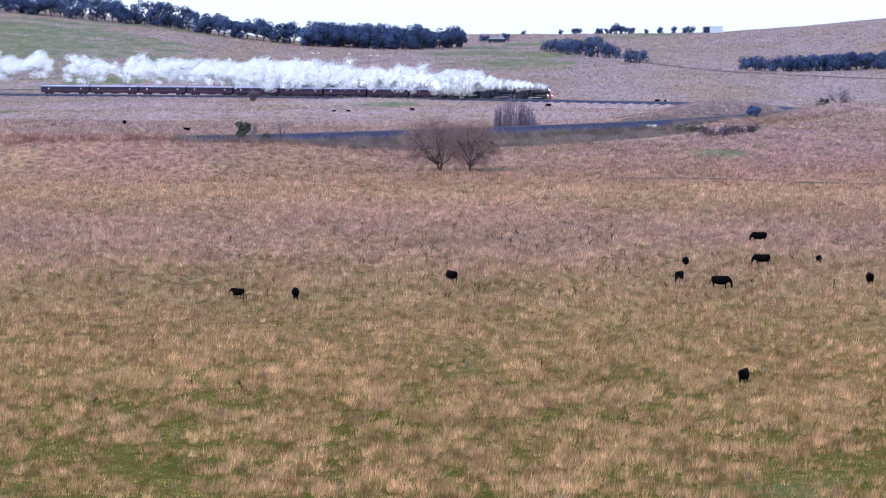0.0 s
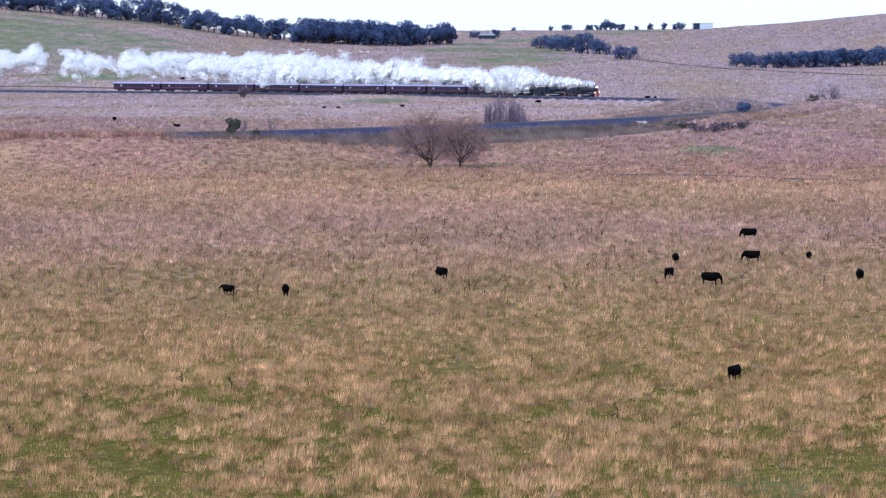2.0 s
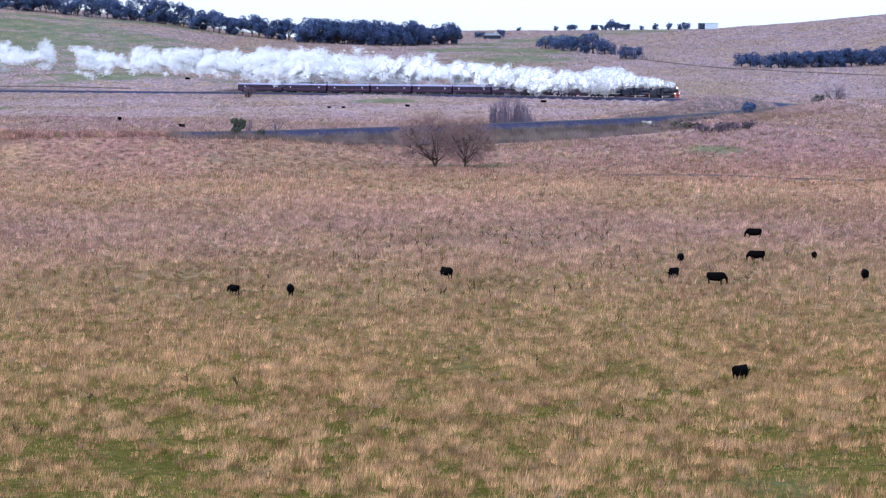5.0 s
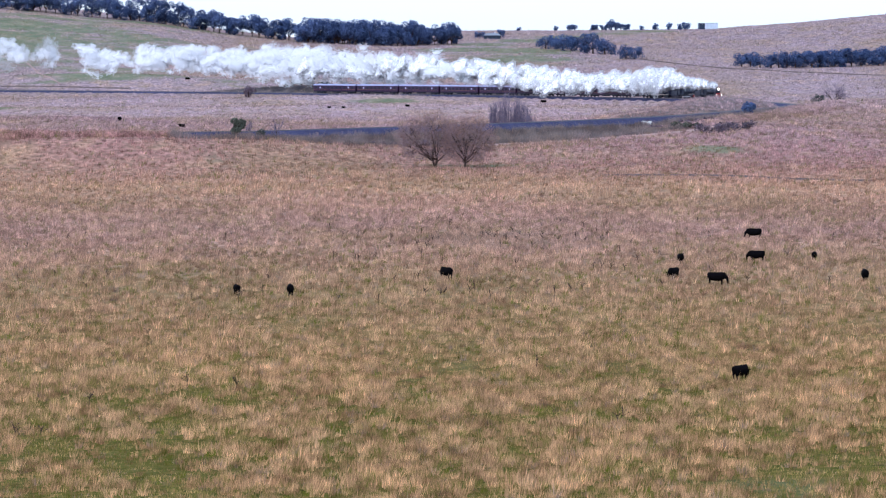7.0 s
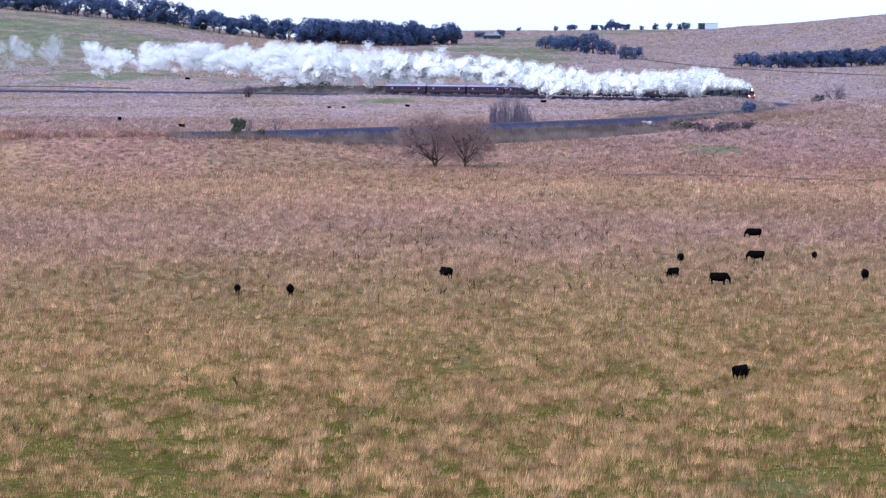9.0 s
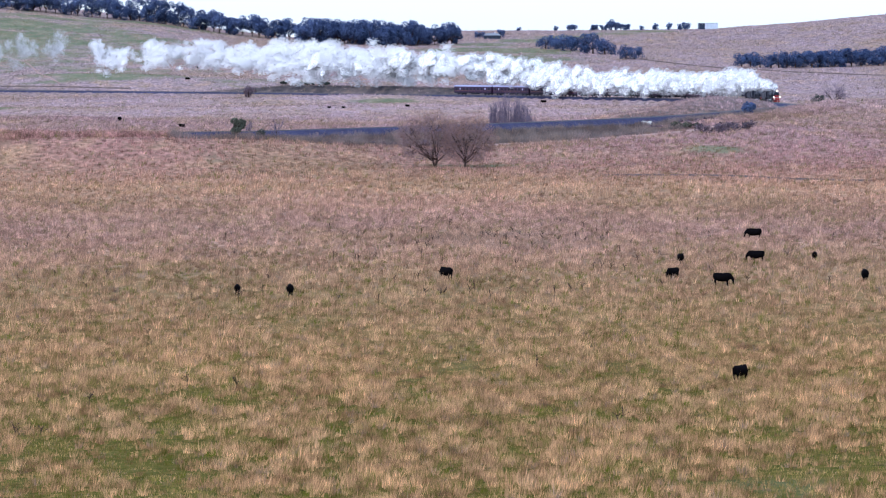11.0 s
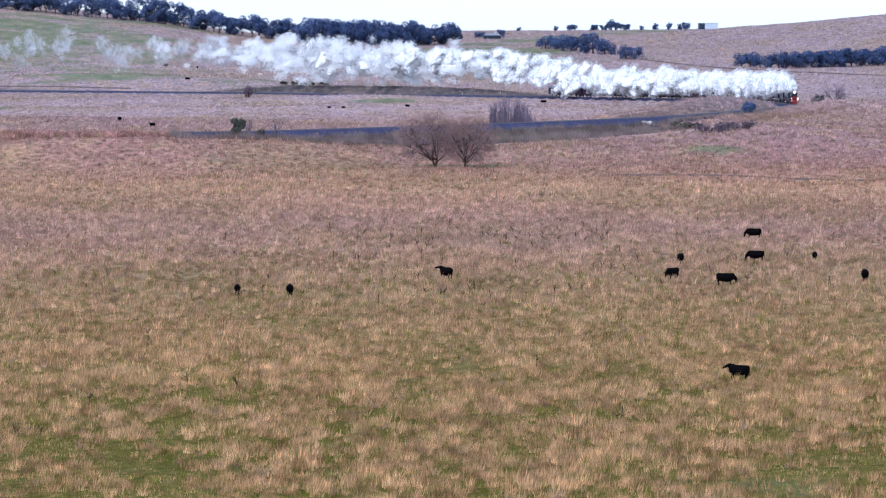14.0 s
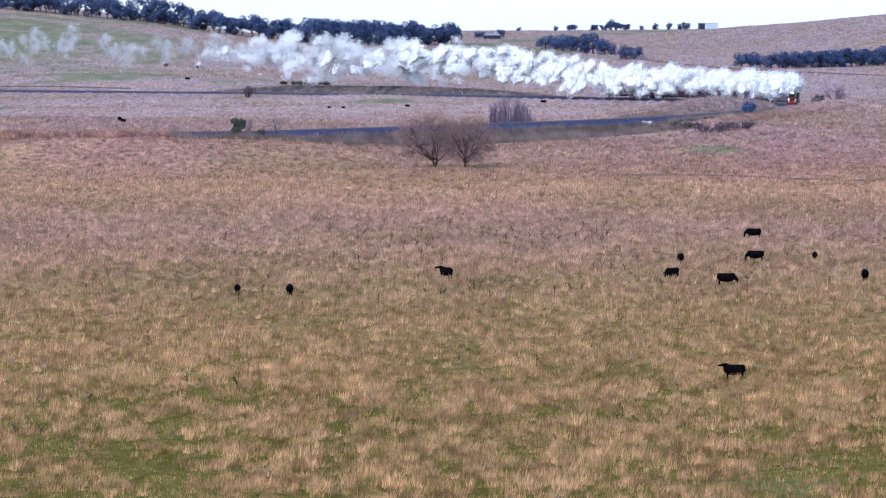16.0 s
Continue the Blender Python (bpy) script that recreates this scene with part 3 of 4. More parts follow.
build_grass("short_grass", "short green grass between the dry tufts", 222, 400, 110000, 4, 0.8, 0.27, 20, -1.0)
build_grass("tussock_grass", "straw-coloured tussock grass with green gaps between tufts", 222, 345, 42000, 16, 0.7, 0.66, 21, 0.72)
build_grass("dry_grass", "dry brown grass over the open paddock", 345, 620, 52000, 12, 0.9, 0.72, 22, 0.58)
build_grass("far_grass", "pale dry grass over the far paddock", 620, 1080, 52000, 8, 1.3, 0.8, 23, 0.46)
build_grass("valley_grass", "pinkish dry grass between the two legs of the railway", 1080, 1560, 26000, 6, 2.2, 0.6, 24, 0.42)
build_grass("bank_sedge", "grey-green sedge on the railway embankment", 780, 1080, 26000, 8, 1.1, 1.05, 26, 0.3, True)
build_grass("hill_grass", "pinkish dry grass with dark clumps over the hills", 1600, 2360, 44000, 5, 2.6, 1.0, 25, 0.46)


# ---- worn tracks and furrows ----
M_DUST = plain("pale_worn_earth", lin(160, 134, 126), 0.95, 0, 0.4, 0.2)
M_FURROW = plain("dark_furrow_grass", lin(100, 86, 82), 0.95, 0, 0.3, 0.3)


def ribbon(name, label, material, stops, wide, lift):
    """A worn strip that lies on the land through a few stops."""
    xs, ys = [], []
    for k in range(len(stops) - 1):
        (ax, ay), (bx, by) = stops[k], stops[k + 1]
        n = max(2, int(math.hypot(bx - ax, by - ay) / 2.5))
        xs += list(np.linspace(ax, bx, n, False))
        ys += list(np.linspace(ay, by, n, False))
    xs, ys = np.array(xs), np.array(ys)
    for _ in range(6):
        xs[1:-1], ys[1:-1] = (xs[:-2] + 2 * xs[1:-1] + xs[2:]) / 4, (ys[:-2] + 2 * ys[1:-1] + ys[2:]) / 4
    d = np.stack([np.gradient(xs), np.gradient(ys)], 1)
    d /= np.linalg.norm(d, axis=1)[:, None]
    w = wide * (0.5 + 0.7 * field_noise(xs, ys, 9, 61))[:, None] / 2
    side = np.stack([-d[:, 1], d[:, 0]], 1) * w
    a, c = np.stack([xs, ys], 1) + side, np.stack([xs, ys], 1) - side
    v = np.zeros((len(xs), 3, 3))
    v[:, 0, :2], v[:, 1, :2], v[:, 2, :2] = a, np.stack([xs, ys], 1), c
    v[:, :, 2] = height(v[:, :, 0].ravel(), v[:, :, 1].ravel()).reshape(-1, 3) + lift
    v[:, (0, 2), 2] -= lift + 0.25
    base = (np.arange(len(xs) - 1) * 3)[:, None]
    f = np.concatenate([base + np.array([[0, 1, 4, 3]]), base + np.array([[1, 2, 5, 4]])])
    ob = part_of(name, from_arrays(name, v.reshape(-1, 3), f, 4), material)
    tagged(ob, label, "path", "", "structure")


ribbon("farm_track", "pale worn farm track curving over the hillside", M_DUST, [(-224, 1789), (-211.6, 1780.5), (-202.5, 1756.5), (-193.5, 1711.5), (-181.6, 1642), (-169, 1602)], 2.2, 0.3)
ribbon("hill_furrow", "dark furrow line across the far slope", M_FURROW, [(105.7, 1922.5), (127, 1859.5), (145.5, 1800.5), (170, 1762), (189.7, 1740), (236, 1690)], 5.0, 0.45)
ribbon("left_furrow", "dark furrow along the foot of the hill", M_FURROW, [(-230, 1597), (-176, 1596.5), (-155.6, 1592), (-135, 1587)], 6.0, 0.4)
ribbon("bank_path", "pale worn path along the rise before the railway", M_DUST, [(0.8, 829.8), (15.5, 853.9), (29.4, 868.9), (44, 889), (58, 894), (68, 916), (78, 949), (90, 1003), (101, 1045), (111, 1079), (130, 1105)], 2.6, 0.35)
ribbon("mound_path", "pale worn path up the grassy mound inside the curve", M_DUST, [(30, 925), (48, 968), (64, 1029), (77.6, 1090)], 2.2, 0.3)
ribbon("field_ditch", "shallow ditch with dark weeds across the paddock", M_FURROW, [(32.7, 728.5), (47.4, 726.5), (59.6, 722.5), (68.7, 711.5), (85.9, 699.4)], 2.4, 0.32)
ribbon("valley_track", "pale farm track across the valley floor", M_DUST, [(-185, 1396), (-116, 1385), (-58, 1306), (14.8, 1246)], 4.0, 0.2)
ribbon("slope_track", "pale track climbing the far slope past a bare shrub", M_DUST, [(160, 1440), (180, 1470), (200, 1520)], 3.0, 0.3)


# ---- foliage and steam out of small flakes ----
def flakes(name, centres, radii, count, size, seed, squash=1.0, along=None, jitter=1.0, hollow=0.45, lift=(0, 0, 0), edge=0.6):
    """Many small facets in and on a set of round lobes, shaded as the lobes are. along: an axis the facets face."""
    g = np.random.default_rng(seed)
    c, r = np.array(centres, dtype=float), np.array(radii, dtype=float)
    pick = g.choice(len(c), count, p=r ** 2 / (r ** 2).sum())
    d = g.normal(size=(count, 3))
    d /= np.linalg.norm(d, axis=1)[:, None]
    p = c[pick] + d * (r[pick] * (hollow + (1.08 - hollow) * g.random(count) ** edge))[:, None] * np.array([1, 1, squash])
    out = d * 0.8 + (p - c.mean(0)) / (np.abs(p - c.mean(0)).max() + 1e-6) * 0.6
    out += np.array(lift)
    out /= np.linalg.norm(out, axis=1)[:, None]
    f = g.normal(size=(count, 3)) * jitter
    if along is not None:
        f += np.array(along)
    f /= np.linalg.norm(f, axis=1)[:, None]
    f *= np.where((f * out).sum(1) < 0, -1.0, 1.0)[:, None]
    a = np.cross(f, g.normal(size=(count, 3)))
    a /= np.linalg.norm(a, axis=1)[:, None]
    b = np.cross(f, a)
    s = size * (0.5 + g.random(count))[:, None]
    k = 0.6 + 0.5 * g.random((count, 4, 1))
    q = np.stack([-a - 0.2 * b, -b + 0.2 * a, a + 0.2 * b, b - 0.2 * a], 1) * k * s[:, None]
    v = (p[:, None] + q).reshape(-1, 3)
    me = from_arrays(name, v, np.arange(len(v)).reshape(-1, 4), 4)
    me.polygons.foreach_set("use_smooth", np.ones(count, dtype=bool))
    me.normals_split_custom_set_from_vertices(np.repeat(out, 4, 0).tolist())
    return me


def leaf_material(name, dark, light, scale=0.6):
    t = Tree(name, 0.75)
    isl = t.n.new("ShaderNodeNewGeometry").outputs["Random Per Island"]
    c = t.ramp(isl, [(0.0, dark), (1.0, light)])
    c = t.mix(t.grey(t.noise(scale), 0.35, 0.7, 0.0, 0.6), c, dark)
    ob = t.n.new("ShaderNodeObjectInfo").outputs["Random"]
    c = t.mix(1.0, c, t.ramp(ob, [(0.0, (0.75, 0.78, 0.8)), (1.0, (1.2, 1.15, 1.1))]), "MULTIPLY")
    return leafy(t, c, 0.3)


# gum and cypress leaf colours have the blue haze of distance mixed in
M_GUM = leaf_material("haze_blue_gum_leaves", lin(64, 78, 118), lin(118, 134, 172))
M_CYPRESS = leaf_material("haze_blue_cypress_leaves", lin(60, 74, 114), lin(110, 128, 166))
M_BUSH = leaf_material("green_bush_leaves", lin(64, 70, 68), lin(98, 106, 98))
M_SCRUB = leaf_material("purple_brown_scrub_twigs", lin(94, 84, 98), lin(134, 118, 126))
M_SEDGE = leaf_material("grey_green_sedge", lin(82, 88, 80), lin(124, 124, 104))
M_STRAWBUSH = leaf_material("dry_straw_bush", lin(140, 104, 82), lin(180, 140, 112))
M_BARK = plain("grey_brown_bark", lin(78, 66, 62), 0.9, 0, 2.0, 0.3)
M_TWIG = plain("bare_willow_twigs", lin(144, 122, 122), 0.9, 0, 0.5, 0.2)
M_TWIG_TIP = plain("orange_willow_shoots", lin(170, 136, 118), 0.9, 0, 0.5, 0.2)
M_STEM = plain("grey_violet_stems", lin(122, 110, 126), 0.9, 0, 0.8, 0.25)


def gum_tree(seed, tall, low):
    """A trunk with forked limbs and a lobed crown; low: where the crown starts, as a share of the height."""
    g = np.random.default_rng(seed)
    t = thing("gum_tree", "dark gum tree, leaves tinted with blue haze, in a windbreak on the ridge", "tree", "windbreak trees")
    bm = tube(bmesh.new(), 0.34, 0.2, (0, 0, -0.6), (0.2 * g.normal(), 0, tall * low + 1), 7)
    lobes, radii = [], []
    for k in range(int(g.integers(7, 10))):
        a, h = g.random() * 6.283, low + (0.92 - low) * g.random()
        reach = tall * 0.34 * (1.1 - abs(h - 0.55) * 1.1) * (0.5 + 0.5 * g.random())
        c = (math.cos(a) * reach, math.sin(a) * reach, tall * h)
        lobes.append(c)
        radii.append(tall * (0.17 + 0.07 * g.random()))
        tube(bm, 0.14, 0.05, (0, 0, tall * low * 0.8), c, 5)
    lobes.append((0, 0, tall * 0.8))
    radii.append(tall * 0.17)
    part("trunk", bm, M_BARK, t)
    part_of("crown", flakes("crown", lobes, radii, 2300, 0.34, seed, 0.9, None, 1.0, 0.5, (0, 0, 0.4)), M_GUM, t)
    return t


def round_tree(seed, tall, wide, label, group, leaves, name="cypress_tree"):
    """A dense dark tree whose crown comes down near the ground."""
    g = np.random.default_rng(seed)
    t = thing(name, label, "tree", group)
    bm = tube(bmesh.new(), 0.05 * tall, 0.02 * tall, (0, 0, -0.5), (0, 0, tall * 0.6), 7)
    lobes, radii = [(0, 0, tall * 0.5)], [min(wide, tall) * 0.36]
    for k in range(10):
        a, h = g.random() * 6.283, 0.14 + 0.66 * g.random()
        reach = wide * 0.56 * (0.75 - abs(h - 0.42) * 0.7) * (0.7 + 0.5 * g.random())
        c = (math.cos(a) * reach, math.sin(a) * reach, tall * h)
        lobes.append(c)
        radii.append(min(wide, tall) * (0.2 + 0.08 * g.random()))
        tube(bm, 0.012 * tall, 0.004 * tall, (0, 0, tall * 0.25), c, 5)
    part("trunk", bm, M_BARK, t)
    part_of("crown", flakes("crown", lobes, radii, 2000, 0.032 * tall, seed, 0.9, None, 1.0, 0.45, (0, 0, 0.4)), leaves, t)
    return t


def stand(ob, x, y, turn=0.0, sink=0.0):
    ob.matrix_basis = pose(x, y, ground_z(x, y) - sink, 0, 0, turn)
    return ob


def build_windbreak():
    kinds = [gum_tree(100 + k, h, lo) for k, (h, lo) in enumerate([(11.5, 0.13), (12.5, 0.12), (13.5, 0.15), (10.5, 0.14), (12, 0.1), (14, 0.13)])]
    g = random.Random(5)
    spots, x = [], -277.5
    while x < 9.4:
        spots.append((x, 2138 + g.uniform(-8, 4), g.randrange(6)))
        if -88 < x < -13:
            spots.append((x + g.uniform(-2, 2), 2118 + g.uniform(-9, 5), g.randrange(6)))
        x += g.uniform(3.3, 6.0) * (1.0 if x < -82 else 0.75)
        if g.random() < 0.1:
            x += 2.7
    first = set()
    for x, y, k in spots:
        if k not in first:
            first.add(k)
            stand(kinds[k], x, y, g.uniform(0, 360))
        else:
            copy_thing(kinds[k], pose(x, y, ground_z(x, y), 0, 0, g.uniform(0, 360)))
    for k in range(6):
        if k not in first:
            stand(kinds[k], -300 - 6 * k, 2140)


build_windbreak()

CLUMP = "dark rounded tree in a clump on the hillside"
for k, (x, y, h, w) in enumerate([(58.6, 2062, 8.5, 10), (63.5, 2055, 8, 10), (67.5, 2040, 9.5, 11), (72, 2030, 9, 11), (77, 2010, 9.5, 12), (82.5, 1990, 11.5, 15),
                                  (88.5, 1978, 10, 12), (97.5, 1925, 8, 11), (101.8, 1920, 7, 9)]):
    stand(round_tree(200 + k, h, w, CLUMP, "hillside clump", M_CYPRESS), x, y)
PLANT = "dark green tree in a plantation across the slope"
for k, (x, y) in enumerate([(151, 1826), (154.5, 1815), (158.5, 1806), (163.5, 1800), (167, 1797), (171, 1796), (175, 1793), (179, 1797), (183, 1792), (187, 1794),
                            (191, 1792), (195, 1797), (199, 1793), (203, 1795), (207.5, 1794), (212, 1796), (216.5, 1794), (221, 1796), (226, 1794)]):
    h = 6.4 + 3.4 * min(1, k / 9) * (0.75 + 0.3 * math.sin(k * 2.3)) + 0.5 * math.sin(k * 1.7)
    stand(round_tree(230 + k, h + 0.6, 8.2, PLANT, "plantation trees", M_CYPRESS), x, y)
SKYLINE = "small dark tree standing on the skyline"
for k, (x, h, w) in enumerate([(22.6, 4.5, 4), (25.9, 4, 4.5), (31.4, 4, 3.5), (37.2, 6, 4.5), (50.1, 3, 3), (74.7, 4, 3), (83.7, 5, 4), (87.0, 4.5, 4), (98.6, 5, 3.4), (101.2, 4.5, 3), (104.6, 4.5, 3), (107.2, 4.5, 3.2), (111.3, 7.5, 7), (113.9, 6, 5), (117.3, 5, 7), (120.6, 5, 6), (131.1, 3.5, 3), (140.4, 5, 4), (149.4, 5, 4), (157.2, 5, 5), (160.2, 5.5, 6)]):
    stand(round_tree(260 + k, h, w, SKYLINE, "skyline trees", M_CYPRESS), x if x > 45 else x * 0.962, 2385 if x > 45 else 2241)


# ---- bare trees ----
def limbs(segments, sides=4):
    """Tapered bars from rows of start, end and the two radii, in one go."""
    s = np.array(segments, dtype=float)
    a, b, ra, rb = s[:, 0:3], s[:, 3:6], s[:, 6], s[:, 7]
    d = b - a
    d /= np.linalg.norm(d, axis=1)[:, None] + 1e-9
    ref = np.where(np.abs(d[:, 2:3]) < 0.9, np.array([[0, 0, 1.0]]), np.array([[1.0, 0, 0]]))
    u = np.cross(d, ref)
    u /= np.linalg.norm(u, axis=1)[:, None] + 1e-9
    w = np.cross(d, u)
    rings = []
    for k in range(sides):
        an = 2 * math.pi * k / sides
        rings.append(math.cos(an) * u + math.sin(an) * w)
    v = np.stack([a + r * ra[:, None] for r in rings] + [b + r * rb[:, None] for r in rings], 1)
    base = (np.arange(len(s)) * 2 * sides)[:, None]
    f = np.concatenate([base + np.array([[k, (k + 1) % sides, sides + (k + 1) % sides, sides + k]]) for k in range(sides)], 0)
    return from_arrays("limbs", v.reshape(-1, 3), f, 4)


def grow(g, p, d, length, r, level, out, spread, lift):
    steps = 3 if level > 1 else 2
    for k in range(steps):
        q = p + d * (length / steps)
        r2 = r * (0.86 if k < steps - 1 else 0.72)
        out[level].append((*p, *q, r, r2))
        p, r = q, r2
        d = d + g.normal(0, 0.10, 3) + np.array([0, 0, lift])
        d /= np.linalg.norm(d)
        if level > 0 and (k > 0 or level < 4):
            for _ in range(2 if level > 1 else 3):
                nd = d + g.normal(0, spread, 3)
                nd[2] += 0.12
                nd /= np.linalg.norm(nd)
                grow(g, p, nd, length * g.uniform(0.55, 0.78), r * 0.6, level - 1, out, spread, lift)
    return


def bare_tree(seed, stems, tall, levels, spread, lift, label, twig, tip, r=0.26, name="bare_tree"):
    g = np.random.default_rng(seed)
    out = [[] for _ in range(levels + 1)]
    for lean in stems:
        d = np.array([lean[0], lean[1], 1.0])
        grow(g, np.array([lean[0] * 0.6, lean[1] * 0.6, -0.4]), d / np.linalg.norm(d), tall * 0.40, r, levels, out, spread, lift)
    t = thing(name, label, "tree")
    part_of("trunk", limbs([s for lv in out[2:] for s in lv], 6), M_BARK, t)
    tagged(part_of("twig_crown", limbs([(*s[:6], max(s[6], 0.022), 0.016) for s in out[1]], 3), twig, t), kind="stuff")
    tagged(part_of("shoot_fringe", limbs([(*s[:6], max(s[6], 0.02), 0.01) for s in out[0]], 3), tip, t), kind="stuff")
    return t


def willow(seed, wide, tall, shift, stems, label):
    """Several leaning stems, curved limbs out to a rounded crown, and a haze of fine twigs."""
    g = np.random.default_rng(seed)
    wood, fine, tips, tops = [], [], [], []

    def bend(p, q, sag, r0, r1, steps, out):
        m = (p + q) / 2 + sag
        last = p
        for k in range(1, steps + 1):
            s = k / steps
            c = (1 - s) ** 2 * p + 2 * s * (1 - s) * m + s * s * q
            out.append((*last, *c, r0 + (r1 - r0) * (k - 1) / steps, r0 + (r1 - r0) * k / steps))
            last = c
            if s > 0.35:
                tops.append((c, r0 + (r1 - r0) * s))

    forks = []
    for lx, ly in stems:
        p, q = np.array([lx * 0.35, ly * 0.35, -0.4]), np.array([lx * 1.6, ly * 1.6, tall * 0.2])
        bend(p, q, np.zeros(3), 0.3, 0.22, 2, wood)
        forks.append(q)
    middle, size = np.array([shift, 0, tall * 0.52]), np.array([wide / 2, wide * 0.42, tall * 0.48])
    for k in range(20):
        d = g.normal(size=3)
        d[2] = g.uniform(-0.75, 1.1)
        d /= np.linalg.norm(d)
        q = middle + d * size * g.uniform(0.5, 0.8)
        f = min(forks, key=lambda a: np.hypot(*(a - q)[:2]) + g.uniform(0, 1.5))
        bend(f - np.array([0, 0, g.uniform(0, 1.2)]), q, np.array([0, 0, -0.08 * tall * g.random()]) + g.normal(0, 0.35, 3), 0.13, 0.045, 6, wood)
    spots = np.array([c for c, r in tops])
    for k in range(170):
        d = g.normal(size=3)
        d /= np.linalg.norm(d)
        q = middle + d * size * (0.4 + 0.5 * g.random())
        if q[2] > tall * 0.1:
            bend(spots[np.argmin(((spots - q) ** 2).sum(1) * g.uniform(0.6, 1.6, len(spots)))], q, g.normal(0, 0.35, 3), 0.045, 0.02, 4, wood)
    spots = np.array([c for c, r in tops])
    for k in range(3800):
        d = g.normal(size=3)
        d /= np.linalg.norm(d)
        q = middle + d * size * (0.35 + 0.67 * g.random() ** 0.6) * (1 + 0.06 * math.sin(5 * math.atan2(d[2], d[0]) + seed))
        if q[2] < tall * 0.1:
            continue
        c = spots[np.argmin(((spots - q + g.normal(0, 0.5, 3)) ** 2).sum(1))]
        if np.linalg.norm(c - q) > 2.2:
            c = q + (c - q) * 2.2 / np.linalg.norm(c - q)
        w = (c + q) / 2 + g.normal(0, 0.15, 3)
        fine.append((*c, *w, 0.021, 0.016))
        fine.append((*w, *q, 0.016, 0.011))
        if k % 2 == 0:
            tips.append((*q, *(q + d * 0.5 + np.array([g.normal(0, 0.2), 0, g.uniform(0.2, 0.8)])), 0.016, 0.01))
    t = thing("willow_tree", label, "tree")
    part_of("trunk", limbs(wood, 6), M_BARK, t)
    tagged(part_of("twig_crown", limbs(fine, 3), M_TWIG, t), kind="stuff")
    tagged(part_of("shoot_fringe", limbs(tips, 3), M_TWIG_TIP, t), kind="stuff")
    return t


WILLOW = "bare winter willow with a broad crown of fine brown twigs"
stand(willow(7, 15.5, 11.8, -1.3, [(-0.3, 0.1), (0.3, -0.1)], WILLOW), -1.7, 763)
stand(willow(8, 12.2, 11.2, 0.8, [(0.1, 0.05)], WILLOW), 4.6, 762)
stand(bare_tree(9, [(0.02, 0.0)], 6.5, 3, 0.4, 0.05, "slender bare sapling beside the embankment", M_STEM, M_STEM, 0.12, "sapling"), -37.9, 823)
stand(bare_tree(10, [(0.1, 0), (-0.5, 0.1), (0.6, 0.1), (0.3, -0.2)], 9.5, 3, 0.6, 0.0, "bare grey shrub on the grassy rise", M_STEM, M_STEM, 0.14, "bare_shrub"), 152.0, 1398)
stand(bare_tree(11, [(0.02, 0.0)], 5.0, 3, 0.4, 0.05, "slender bare sapling beside the embankment", M_STEM, M_STEM, 0.1, "sapling"), -45.0, 832)


def thicket(seed, n, wide, tall, label):
    g = np.random.default_rng(seed)
    t = thing("thicket", label, "shrub")
    seg, fine = [], []
    for _ in range(n):
        p = np.array([g.uniform(-wide / 2, wide / 2), g.uniform(-1.5, 1.5), -0.3])
        h = tall * g.uniform(0.55, 1.05) * (1 - 0.35 * abs(p[0] / (wide / 2)) ** 2)
        q = p + np.array([g.normal(0, 0.35), g.normal(0, 0.3), h])
        seg.append((*p, *q, 0.05, 0.02))
        for _ in range(14):
            k = g.uniform(0.15, 0.95)
            s = p + (q - p) * k
            fine.append((*s, *(s + np.array([g.normal(0, 0.28), g.normal(0, 0.28), g.uniform(0.4, 1.3)])), 0.03, 0.012))
    tagged(part_of("stem_cluster", limbs(seg, 4), M_STEM, t), kind="stuff")
    tagged(part_of("twig_crown", limbs(fine, 3), M_STEM, t), kind="stuff")
    return t


stand(thicket(12, 190, 10.0, 10.6, "thicket of bare grey stems beside the railway"), 16.6, 902)
stand(thicket(13, 26, 3.6, 5.0, "small thicket of bare grey stems beside the railway"), 21.6, 907)

# ---- evergreen and scrubby bushes ----
stand(round_tree(301, 6.2, 3.0, "young grey-green tree in front of the embankment", "", M_SEDGE, "young_tree"), -46.5, 819)
stand(round_tree(302, 2.4, 2.2, "small green bush in front of the embankment", "", M_BUSH, "bush"), -41.5, 822)
stand(round_tree(303, 5.6, 3.8, "dark green conifer beside the railway cutting", "", M_CYPRESS, "conifer"), 83.0, 985)
stand(round_tree(304, 3.4, 8.0, "low dark green bush on the rise", "", M_BUSH, "bush"), 147.0, 1402)
stand(round_tree(305, 5.0, 5.0, "dark leafless bush beside the railway", "", M_SCRUB, "bush"), -79.5, 1478)


def low_scrub(seed, wide, tall, label, leaves):
    g = np.random.default_rng(seed)
    t = thing("scrub_bush", label, "bush", "scrub along the railway")
    lobes = [(g.uniform(-wide / 2, wide / 2), g.uniform(-0.8, 0.8), tall * g.uniform(0.25, 0.6)) for _ in range(9)]
    part_of("foliage", flakes("foliage", lobes, [tall * g.uniform(0.3, 0.5) for _ in lobes], 900, 0.17, seed, 0.8, None, 1.0, 0.2, (0, 0, 0.7)), leaves, t)
    bm = bmesh.new()
    for c in lobes:
        tube(bm, 0.05, 0.02, (c[0] * 0.6, 0, -0.3), c, 5)
    part("stem_cluster", bm, M_BARK, t)
    return t


